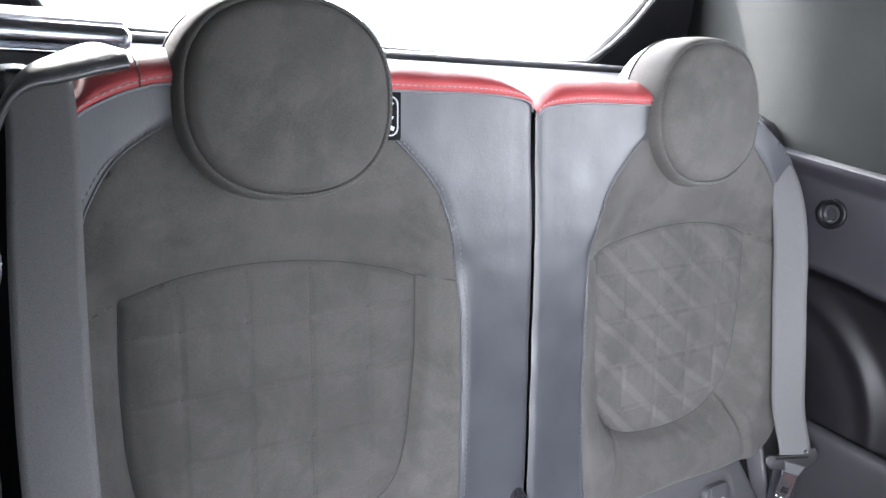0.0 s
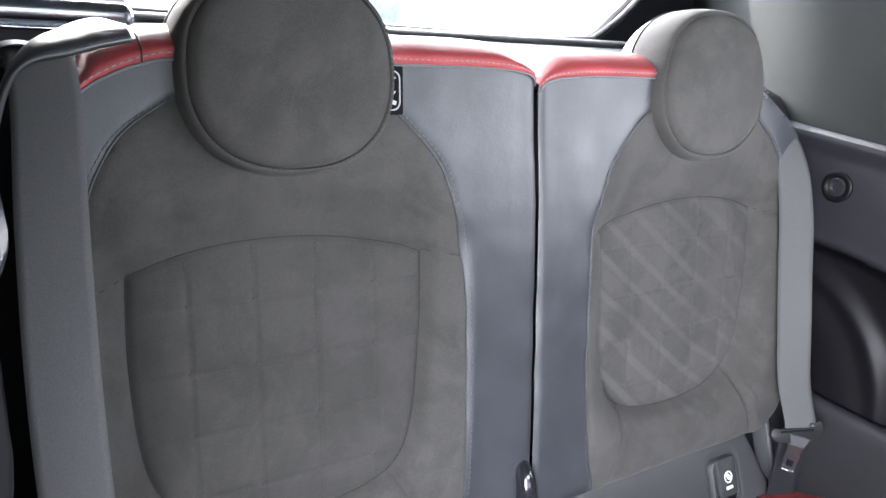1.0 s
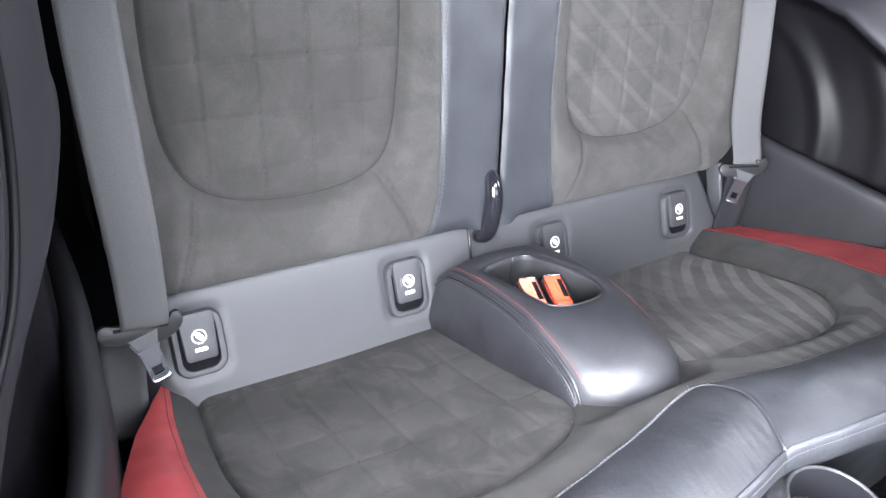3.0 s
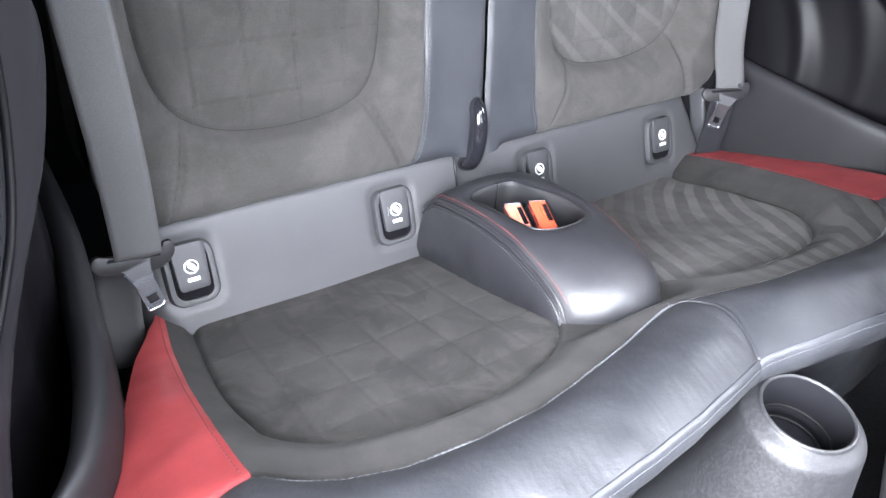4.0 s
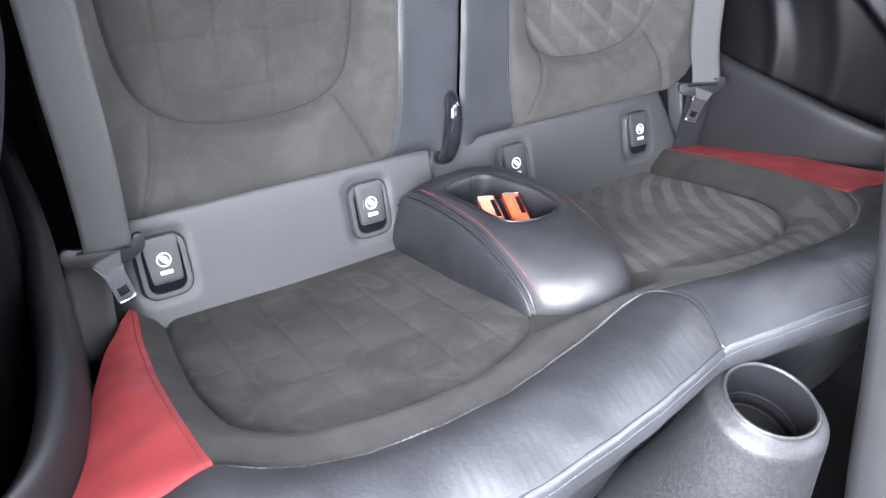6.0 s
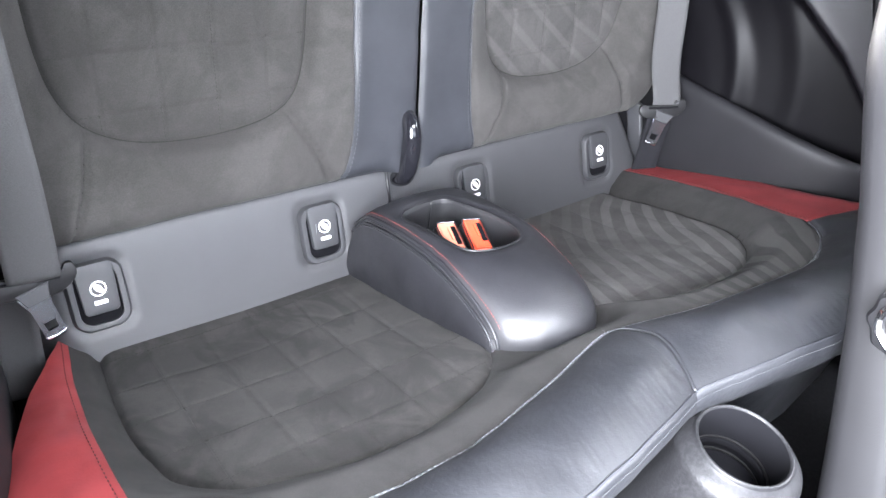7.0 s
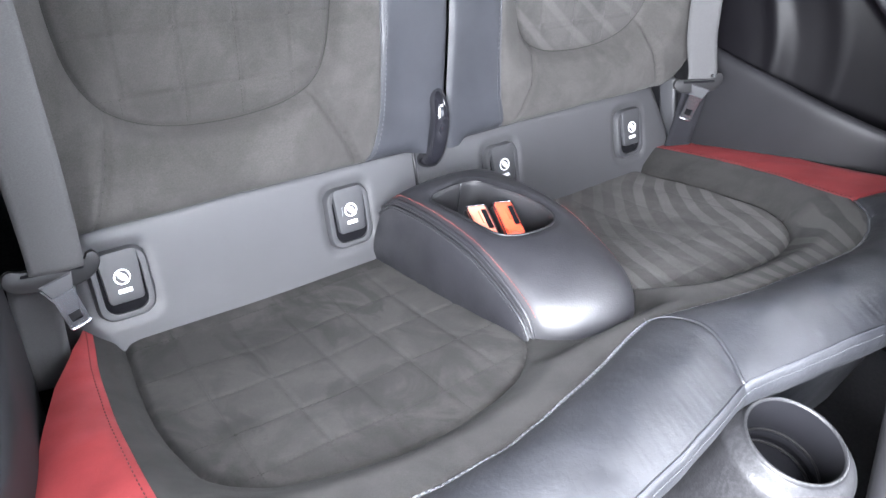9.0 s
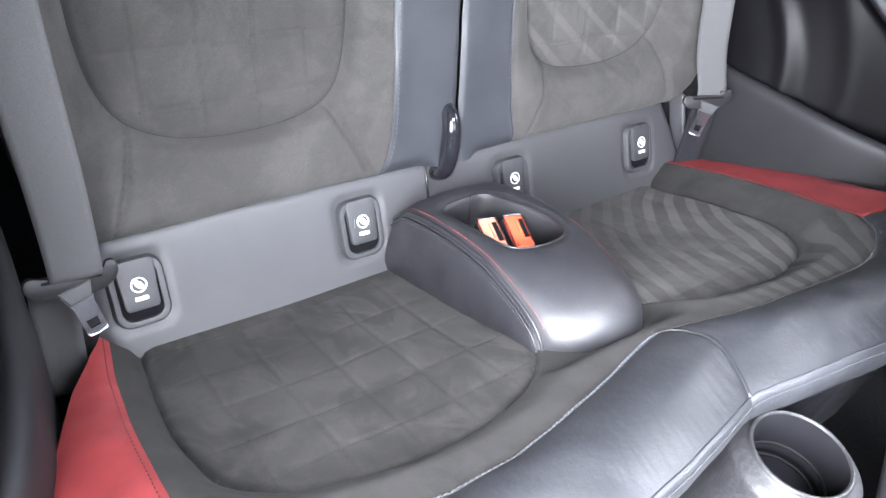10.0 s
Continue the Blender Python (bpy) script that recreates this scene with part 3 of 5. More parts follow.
FOLD_X = np.array([-.56, -.50, -.45, -.35, -.25, -.17, -.114, -.054, -.012, 0, .012, .054, .114, .17, .25, .35, .45, .50, .56])
FOLD_W = np.array([.535, .562, .577, .590, .589, .581, .572, .560, .549, .545, .548, .557, .567, .577, .588, .590, .577, .562, .535])


def seam_w(x):
    return np.interp(x, SEAM_X, SEAM_W)


def fold_w(x):
    return np.interp(x, FOLD_X, FOLD_W)


def mirrored(line):
    return np.array(line)[::-1] * (-1, 1)


QUILT_LEFT = mirrored(smooth_line([(.424, .012), (.430, .136), (.431, .215), (.425, .278), (.413, .328), (.391, .360), (.361, .383), (.318, .399), (.270, .409), (.210, .407),
                                   (.149, .394), (.098, .363), (.072, .320), (.066, .250), (.064, .150), (.064, .012)], 4))
QUILT_RIGHT = smooth_line([(.424, .012), (.430, .136), (.428, .200), (.420, .260), (.402, .315), (.375, .350), (.342, .376), (.300, .391), (.250, .399), (.200, .397),
                           (.146, .386), (.098, .360), (.072, .320), (.066, .250), (.064, .150), (.064, .012)], 4)
RED_LINE = {1: smooth_line([(.470, .002), (.474, .060), (.478, .140), (.476, .220), (.466, .285), (.450, .345), (.445, .402)], 6),
            -1: mirrored(smooth_line([(.451, .020), (.454, .060), (.459, .120), (.4605, .180), (.461, .235), (.459, .290), (.457, .335), (.4535, .385), (.450, .415)], 6))[::-1]}
front = smooth_line([(x, w) for x, w in zip(SEAM_X, SEAM_W) if -.449 < x < .444], 4)
SUEDE_BENCH = np.vstack([RED_LINE[1], front[::-1], RED_LINE[-1][::-1], [(-.44, .004)]])
RED_SIDE = {1: np.vstack([RED_LINE[1], [(.47, .408), (.50, .418), (.56, .445), (.605, .44), (.585, .34), (.565, .22), (.552, .14), (.541, .08), (.530, .040), (.522, .012)]]),
            -1: np.vstack([RED_LINE[-1], [(-.47, .419), (-.50, .429), (-.56, .454), (-.595, .44), (-.560, .36), (-.536, .28), (-.516, .200), (-.500, .140), (-.480, .088), (-.466, .045), (-.459, .018)]])}


def middle_x(w):
    """The seam across the front roll bows to one side."""
    t = np.clip((np.asarray(w) - .437) / .108, 0, 1)
    return .020 * np.sin(math.pi * t ** .8)


def cushion_height(p):
    dl, _ = signed(QUILT_LEFT, p)
    dr, _ = signed(QUILT_RIGHT, p)
    dq = np.minimum(dl, dr)
    x, w = p[:, 0], p[:, 1]
    h = 0.007 * ease(dq / 0.012) + 0.023 * ease(dq / 0.05) - 0.005 * np.exp(-(dq / 0.004) ** 2)
    under = 1 - ease((np.abs(x + .02) - .075) / .03)
    h = h * (1 - under) + under * np.minimum(h, 0.030 * ease((w - .375) / .055))
    h = h + .005 * (1 - ease(w / .10)) * ease(-dq / .02)
    calm = ease((w - .040) / .05)
    inner = ease(-dq / 0.03) * calm * np.where(x > 0, .4, 1.0)
    for line in SEAT_ACROSS:
        h = h - 0.0013 * inner * np.exp(-((np.abs(x) - line) / 0.0024) ** 2)
    for line in SEAT_ALONG:
        h = h - 0.0013 * inner * np.exp(-((w - line) / 0.0024) ** 2)
    # sitting hollow
    for c in (-.25, .25):
        h = h - 0.008 * np.exp(-(((x - c) / .11) ** 2 + ((w - .17) / .12) ** 2))
    s, f = seam_w(x), fold_w(x)
    t = np.clip((w - s) / (f - s), 0, 1)
    h = h - 0.0035 * np.exp(-((w - s) / 0.0035) ** 2)
    h = np.where(w > s, 0.030 + 0.014 * np.sin(math.pi * t ** 0.8) - 0.012 * t ** 2 - 0.0035 * np.exp(-((w - s) / 0.0035) ** 2), h)
    h = h - np.where(w > s, (0.0030 * np.exp(-((x - middle_x(w)) / 0.0045) ** 2) + 0.0022 * np.exp(-((x - middle_x(w)) / 0.03) ** 2)) * ease((w - s) / .03), 0)
    drop = np.clip((np.abs(x) - np.where(x > 0, .545, .485)) / .09, 0, 1)
    h = h - 0.035 * drop ** 2
    for i in np.nonzero(w > s)[0]:
        # short creases running up from the fold, broader ones over the roll
        h[i] += (0.0013 * ease((t[i] - .50) / .4) * (1 - ease((t[i] - .93) / .07)) * noise.noise((x[i] * 210 + w[i] * 25, w[i] * 24, 3.0)) * max(0.0, .5 + 1.2 * noise.noise((x[i] * 9, 1.0, 8.0)))
                 + 0.0008 * noise.noise((x[i] * 16 + w[i] * 9, w[i] * 30, 9.0)))
    for i in range(len(h)):
        h[i] += calm[i] * (0.004 * noise.noise((x[i] * 8, w[i] * 8, 7.0)) * (0.4 if w[i] > s[i] else 1) + 0.0013 * noise.noise((x[i] * 30, w[i] * 30, 1.0)))
    return h


def bench():
    seat = thing("rear_bench_cushion", "two-place rear bench cushion in grey suede, black leather and red", "seat cushion")

    def lift(p):
        return cushion_point(p[:, 0], p[:, 1], cushion_height(p))

    def grid(name, outer, holes, cell, material, label=""):
        v, f = region(outer, holes, cell, lift)
        return mesh_object(name, v, f, material, seat, label)

    grid("quilted_panel", QUILT_LEFT, [], 0.0028, SUEDE_QUILT, "quilted dark grey suede seat panel")
    grid("quilted_panel", QUILT_RIGHT, [], 0.0028, SUEDE_STREAKED, "quilted grey suede seat panel with brushed streaks")
    for panel, s in ((QUILT_LEFT, -1),):
        quilt_seams(panel, [s * c for c in SEAT_ACROSS], SEAT_ALONG, lambda p: cushion_point(p[:, 0], p[:, 1], cushion_height(p) + .0001), seat, THREAD_QUILT)
    grid("suede_surround", SUEDE_BENCH, [QUILT_LEFT, QUILT_RIGHT], 0.0036, SUEDE_BORDER, "smooth grey suede border")
    for side in (-1, 1):
        grid("red_side", RED_SIDE[side], [], 0.0030, RED, "red leather side bolster")
    # leather front roll, one piece each side of the middle seam
    for side in (-1, 1):
        xs = np.concatenate([np.linspace(0, .03, 12)[:-1], np.linspace(.03, .56, 260)]) * side
        ts = np.linspace(0, 1, 34)
        rows = [np.stack([xs, seam_w(xs) + (fold_w(xs) - seam_w(xs)) * t + (1e-5 if t == 0 else 0)], 1) for t in ts]
        tuck = rows[0] - np.array([0, .014])
        pts = np.concatenate([cushion_point(tuck[:, 0], tuck[:, 1], cushion_height(tuck) - .006)] + [lift(r) for r in rows])
        n = len(xs)
        faces = [(i * n + j, i * n + j + 1, (i + 1) * n + j + 1, (i + 1) * n + j) for i in range(len(ts)) for j in range(n - 1)]
        mesh_object("front_roll", pts, faces, LEATHER_SOFT, seat, "creased black leather front roll")
        f = np.stack([xs, fold_w(xs)], 1)
        top = lift(f)
        rows = []
        for out, down in smooth_line([(0, 0), (.004, .004), (.008, .016), (.006, .034), (-.006, .060), (-.03, .10), (-.04, .26)], 4):
            rows.append(top + np.array([0, -out, -down]))
        faces = [(i * n + j, i * n + j + 1, (i + 1) * n + j + 1, (i + 1) * n + j) for i in range(len(rows) - 1) for j in range(n - 1)]
        mesh_object("front_face", np.concatenate(rows), faces, LEATHER_SOFT, seat, "black leather front face")
        v, q = tube(top + np.array([0, 0, .0004]), .0011, 7)
        mesh_object("piping", v, q, LEATHER, seat)
        stitches("stitching", top + np.array([0, -.0058, -.0060]), THREAD_FOLD, seat, .0024, .0015, .0005)
        p = resample(np.stack([xs, seam_w(xs)], 1)[abs(xs) < .446], .005)
        line = cushion_point(p[:, 0], p[:, 1], cushion_height(p) + .0018)
        v, q = tube(line, .0016, 7)
        mesh_object("piping", v, q, PIPING, seat, "thin grey piping")
        p = p[p[:, 0] < .34]
        stitches("piping_cord", cushion_point(p[:, 0], p[:, 1], cushion_height(p) + .0029), THREAD_CORD, seat, .0048, .0010, .0011)
        p2 = p + np.array([0, .0055])
        stitches("stitching", cushion_point(p2[:, 0], p2[:, 1], cushion_height(p2) + .0004), THREAD_FOLD, seat, .0040, .0022, .0005)
        r = RED_LINE[side] + np.array([side * .006, 0])
        r = resample(r, .004)
        stitches("stitching", cushion_point(r[:, 0], r[:, 1], cushion_height(r) + .0004), THREAD_WINE, seat, .004, .0025, .0006)
    w = np.linspace(.430, .545, 40)
    p = np.stack([middle_x(w), w], 1)
    v, q = tube(cushion_point(p[:, 0], w, cushion_height(p) + .0010), .0016 * ease((w - .425) / .05) + .0002, 7)
    mesh_object("middle_seam", v, q, LEATHER_SOFT, seat, "raised middle seam")
    return seat


bench()

# trim strip between backrests and cushion, in the panel's own plane
PANEL_TILT = math.degrees(math.atan2(0.060, 0.117))


def panel_pose(x, up, out=0.0):
    """On the strip: x across, up along it from the child-seat covers' line, out towards the cabin."""
    base = pose(0, 0, 0.35, -PANEL_TILT, 0, 0)
    return base @ pose(x, -out, up)


COVERS = (-.412, -.129, .128, .402)


def lower_trim():
    ob = thing("lower_trim_panel", "smooth grey plastic trim strip below the rear backrests", "trim panel")
    xs = np.concatenate([np.linspace(-.475, -.44, 10), np.linspace(-.437, .435, 260), np.linspace(.438, .525, 26)])
    ups = resample(smooth_line([(-.085, .004), (-.062, .002), (-.03, 0), (.02, 0), (.048, -.001), (.060, -.006), (.068, -.016), (.071, -.05)], 6), .004)
    verts = []
    for up, out in ups:
        for x in xs:
            # its outer end slants and turns back
            end = .43 if x < 0 else .480 - .42 * max(-.036, min(up, .05))
            roll = (.05 if x < 0 else .09) * max(0, (abs(x) - end) / .05) ** 2
            # a shallow dish round each anchor cover
            near = min(math.hypot(max(abs(x - c) - .020, 0), max(abs(up + .009) - .029, 0)) for c in COVERS)
            dish = .0050 * (1 - ease((near - .006) / .016))
            verts.append(tuple(panel_pose(x, up, out - roll - dish).translation))
    n = len(xs)
    faces = [(i * n + j, i * n + j + 1, (i + 1) * n + j + 1, (i + 1) * n + j) for i in range(len(ups) - 1) for j in range(n - 1)]
    mesh_object("panel", verts, faces, GREY_TRIM, ob)
    bm = box((.004, .004, .05), panel_pose(-.02, .028, .0015), .001, 1)
    part("joint", bm, BLACK, ob, "narrow joint in the strip")
    part("end_rib", box((.010, .030, .115), pose(.516, .012, .352, -24, 0, 6), .004, 3), COVER, ob, "dark upright rib")
    part("end_rib", box((.014, .030, .120), pose(.534, .022, .352, -20, 0, 4), .005, 3), DARK_TRIM, ob, "dark upright rib")
    return ob


def rounded_outline(w, h, r, n=6):
    pts = []
    for cx, cy, a0 in ((w / 2 - r, h / 2 - r, 0), (-w / 2 + r, h / 2 - r, 90), (-w / 2 + r, -h / 2 + r, 180), (w / 2 - r, -h / 2 + r, 270)):
        for i in range(n + 1):
            a = radians(a0 + 90 * i / n)
            pts.append((cx + r * math.cos(a), cy + r * math.sin(a)))
    return np.array(pts)


def plate(outline, inner, heights, m):
    """A ring (inner given) or plate, swept through (scale inset, height) steps; local x across, z up, -y out."""
    bm = bmesh.new()
    loops = []
    for inset, out in heights:
        c = outline.mean(0)
        d = outline - c
        k = 1 - inset / np.abs(d).max(0)
        loops.append([bm.verts.new(m @ Vector((c[0] + q[0] * k[0], -out, c[1] + q[1] * k[1]))) for q in d])
    n = len(outline)
    for a, b in zip(loops[:-1], loops[1:]):
        for j in range(n):
            bm.faces.new((a[j], a[(j + 1) % n], b[(j + 1) % n], b[j]))
    if inner is None:
        bm.faces.new(loops[-1])
    return bm


def child_seat_cover(x):
    ob = thing("child_seat_anchor_cover", "dark plastic anchor cover with a white round symbol", "anchor cover", "anchor covers")
    m = panel_pose(x, -.0090)
    part("frame", plate(rounded_outline(.061, .079, .017), True, [(-.001, -.007), (.0002, .0022), (.0016, .0042), (.0062, .0046), (.0074, .0040), (.0080, -.004)], m), COVER, ob, "dark rounded frame")
    # flat black plate puts the opening's shade into colour; there is no hole
    part("recess", plate(rounded_outline(.048, .066, .010), None, [(0, .0004), (.001, .0008)], m), POCKET, ob, "black plate in place of the opening")
    flap = panel_pose(x + .0005, .0008, .0)
    face = rounded_outline(.0395, .0580, .005)
    face = face * (1 + .05 * np.sign(face[:, 1:2]) * np.array([1, 0]))
    cover = part("flap", plate(face, None, [(0, -.004), (0, .0060), (.0004, .0067), (.0012, .0070), (.010, .0073)], flap), COVER, ob, "dark hinged flap")
    sym = panel_pose(x + .0005, .0008, .0076)
    w = np.linspace(0, 2 * math.pi, 32, endpoint=False)
    disc = np.stack([np.cos(w) * .0088, np.sin(w) * .0088], 1)
    part("symbol_ring", plate(disc, True, [(0, -.0004), (0, .0002), (.0015, .0002), (.0015, -.0004)], sym), WHITE, cover, "white printed ring")
    # a slanting seated figure across the ring
    figure = np.stack([np.cos(w) * .0066, np.sin(w) * .0034], 1) @ np.array([(.66, -.75), (.75, .66)]) + np.array([.0003, .0002])
    part("symbol_figure", plate(figure, None, [(0, -.0004), (0, .0002)], sym), WHITE, cover, "white printed figure")
    part("symbol_bar", plate(rounded_outline(.0145, .0046, .001, 3), None, [(0, -.0004), (0, .0002)], panel_pose(x + .0005, -.0150, .0076)), WHITE, cover, "white printed bar")
    if -.2 < x < 0:
        line = [flap @ Vector(q) for q in ((-.0128, -.0076, -.006), (-.0118, -.0077, .001), (-.0124, -.0077, .005), (-.0108, -.0076, .006))]
        v, f = tube([tuple(q) for q in line], .00022, 5)
        mesh_object("scratch", v, f, LABEL_GREY, cover, "pale scratch")
    return ob


lower_trim()
for x in COVERS:
    child_seat_cover(x)


def middle_hinge():
    ob = thing("backrest_hinge_cover", "glossy black hinge cover between the rear backrests", "hinge cover")
    line = smooth_line([(-.004, .030, .378), (-.005, .010, .388), (-.006, -.004, .405), (-.007, -.008, .435), (-.007, -.004, .465), (-.006, .008, .482), (-.004, .03, .488)], 5)
    r = [0.0088 + 0.0042 * math.sin(math.pi * i / (len(line) - 1)) for i in range(len(line))]
    v, f = tube(line, r, 14)
    mesh_object("cover", v, f, GLOSS, ob)
    return ob


middle_hinge()


# console between the two places
def console():
    ob = thing("buckle_console", "black leather buckle console with red stitching between the seats", "seat console")
    cx, hw = -.024, .072
    prof = smooth_line([(-.030, .375), (-.045, .395), (-.062, .409), (-.122, .430), (-.190, .444), (-.245, .445), (-.290, .442), (-.322, .434), (-.342, .416), (-.350, .385), (-.352, .36)], 8)
    py, pz = prof[::-1, 0], prof[::-1, 1]

    def far_end(u):
        return -.326 - .040 * (1 - np.abs(u) ** 2.2)

    def top_z(x, y):
        u = np.clip((x - cx) / hw, -1, 1)
        e = far_end(u)
        back = np.where(y > -.19, y, -.19 + (y + .19) * (-.352 + .19) / (e + .19))
        nose = ease((-.20 - y) / .12)
        return np.interp(back, py, pz) + (0.010 + .008 * nose) * (1 - u ** 2) - 0.004 - .006 * nose * u ** 4

    ys = np.linspace(-.030, -.326, 66)
    us = np.linspace(-1, 1, 40)
    outline = np.vstack([np.stack([cx - hw + 0 * ys, ys], 1), np.stack([cx + us * hw, far_end(us)], 1)[1:-1], np.stack([cx + hw + 0 * ys, ys], 1)[::-1]])
    hole = smooth_line([(-.079, -.104), (-.074, -.093), (-.062, -.088), (-.030, -.087), (-.012, -.089), (-.002, -.100), (.004, -.122), (.016, -.160), (.020, -.185), (.016, -.206),
                        (.000, -.219), (-.030, -.222), (-.055, -.214), (-.068, -.198), (-.074, -.165), (-.0775, -.130)], 5, True)

    def lift(p):
        d, _ = signed(hole, p)
        z = top_z(p[:, 0], p[:, 1]) - 0.004 * np.exp(-(d / .006) ** 2)
        e = hw - np.abs(p[:, 0] - cx)
        return np.stack([p[:, 0], p[:, 1], z - round_off(e, .012) * .5], 1)

    v, f = region(outline, [hole], .0032, lift)
    mesh_object("top_cover", v, f, LEATHER_SATIN, ob, "black leather top")
    for side in (-1, 1):
        edge = lift(np.stack([cx + side * hw + 0 * ys, ys], 1))
        rows = []
        for t in np.linspace(0, 1, 14):
            low = np.array(edge)
            low[:, 2] = np.minimum(edge[:, 2] - .002, .225 + .43 * -edge[:, 1])
            p = edge * (1 - t) + low * t
            p[:, 0] += side * (.006 * math.sin(math.pi * min(1, t * 1.2 + .05)) + .005 * t) - side * .001
            p[:, 0] += [side * .0012 * math.sin(math.pi * t) * noise.noise((q[1] * 55, q[2] * 14, 4.0)) for q in p]
            rows.append(p)
        n = len(ys)
        faces = [(i * n + j, i * n + j + 1, (i + 1) * n + j + 1, (i + 1) * n + j) for i in range(len(rows) - 1) for j in range(n - 1)]
        mesh_object("side_panel", np.concatenate(rows), faces, LEATHER_SATIN, ob, "black leather side")
        k = slice(3, 62) if side < 0 else slice(35, 64)
        for out, down, r in ((.0006, .0004, .0020), (.0045, .0085, .0013)):
            tv, tf = tube(edge + np.array([side * out, 0, -down]), r, 7)
            mesh_object("edge_seam", tv, tf, LEATHER_SATIN, ob)
        stitches("red_stitching", lift(np.stack([cx + side * (hw - .0032) + 0 * ys, ys], 1))[k] + np.array([0, 0, .0004]), THREAD_RED, ob, .0024, .0013, .00042, "red thread")
        for out, down in ((.0030, .0050), (.0052, .0120)):
            stitches("dark_stitching", edge[k] + np.array([side * out, 0, -down]), THREAD_DARK, ob, .0034, .0018, .0006, "grey thread")
    hp = resample(np.vstack([hole, hole[:1]]), .006)[:-1]
    rim = lift(hp)
    rows, n = [], len(hp)
    centre = np.array([cx - .003, -.165, 0])
    for k, dz in ((1.0, .0012), (.985, .0006), (.97, -.006), (.93, -.035), (.88, -.060)):
        p = rim.copy()
        p[:, :2] = centre[:2] + (p[:, :2] - centre[:2]) * k
        p[:, 2] = p[:, 2] + dz
        rows.append(p)
    faces = [(i * n + j, i * n + (j + 1) % n, (i + 1) * n + (j + 1) % n, (i + 1) * n + j) for i in range(len(rows) - 1) for j in range(n)]
    faces.append(tuple((len(rows) - 1) * n + j for j in range(n)))
    mesh_object("recess", np.concatenate(rows), faces, RECESS, ob, "dark padded buckle recess")
    k = int(np.argmin(np.abs(hp[:, 0] + .030) + 10 * (hp[:, 1] < -.12)))
    tv, tf = tube([r[k] + np.array([0, -.0006, 0]) for r in rows], .0012, 7)
    mesh_object("recess_seam", tv, tf, BLACK, ob, "upright seam in the recess")
    tv, tf = tube(rim + np.array([0, 0, .0008]), .0013, 8, True)
    mesh_object("recess_rim", tv, tf, BLACK, ob)
    return ob


console()


def buckle(x, y, z, rz, rx, material, label):
    ob = thing("seat_belt_buckle", label, "belt buckle", "belt buckles")
    m = pose(x, y, z, rx, 0, rz)
    part("housing", box((.0265, .056, .060), m @ pose(0, 0, -.0335), .004), BLACK, ob, "black buckle housing")
    button = part("press_button", box((.0225, .051, .010), m @ pose(0, 0, -.001), .003), material, ob, "press button")
    part("slot", box((.0066, .030, .004), m @ pose(.0060, .003, .0030), .0008, 1), POCKET, button, "tongue slot")
    part("button_rib", box((.0036, .020, .003), m @ pose(.0004, .006, .0045), .001, 2), material, button, "rib beside the slot")
    part("button_lip", box((.0200, .006, .002), m @ pose(0, -.0205, .0042), .0009, 2), material, button, "raised lip")
    edge = rounded_outline(.0245, .0535, .003)
    v, f = tube([tuple(m @ Vector((q[0], q[1], .0022))) for q in edge], .0009, 6, True)
    mesh_object("rim", v, f, STEEL, ob, "thin pale metal rim")
    return ob


buckle(-.013, -.167, .420, -17, 8, ORANGE, "black seat belt buckle with an orange press button")
# this button's glare is painted, not reflected
buckle(-.045, -.158, .418, -15, 8, GLARE_ORANGE, "black seat belt buckle with glare painted on its orange button")


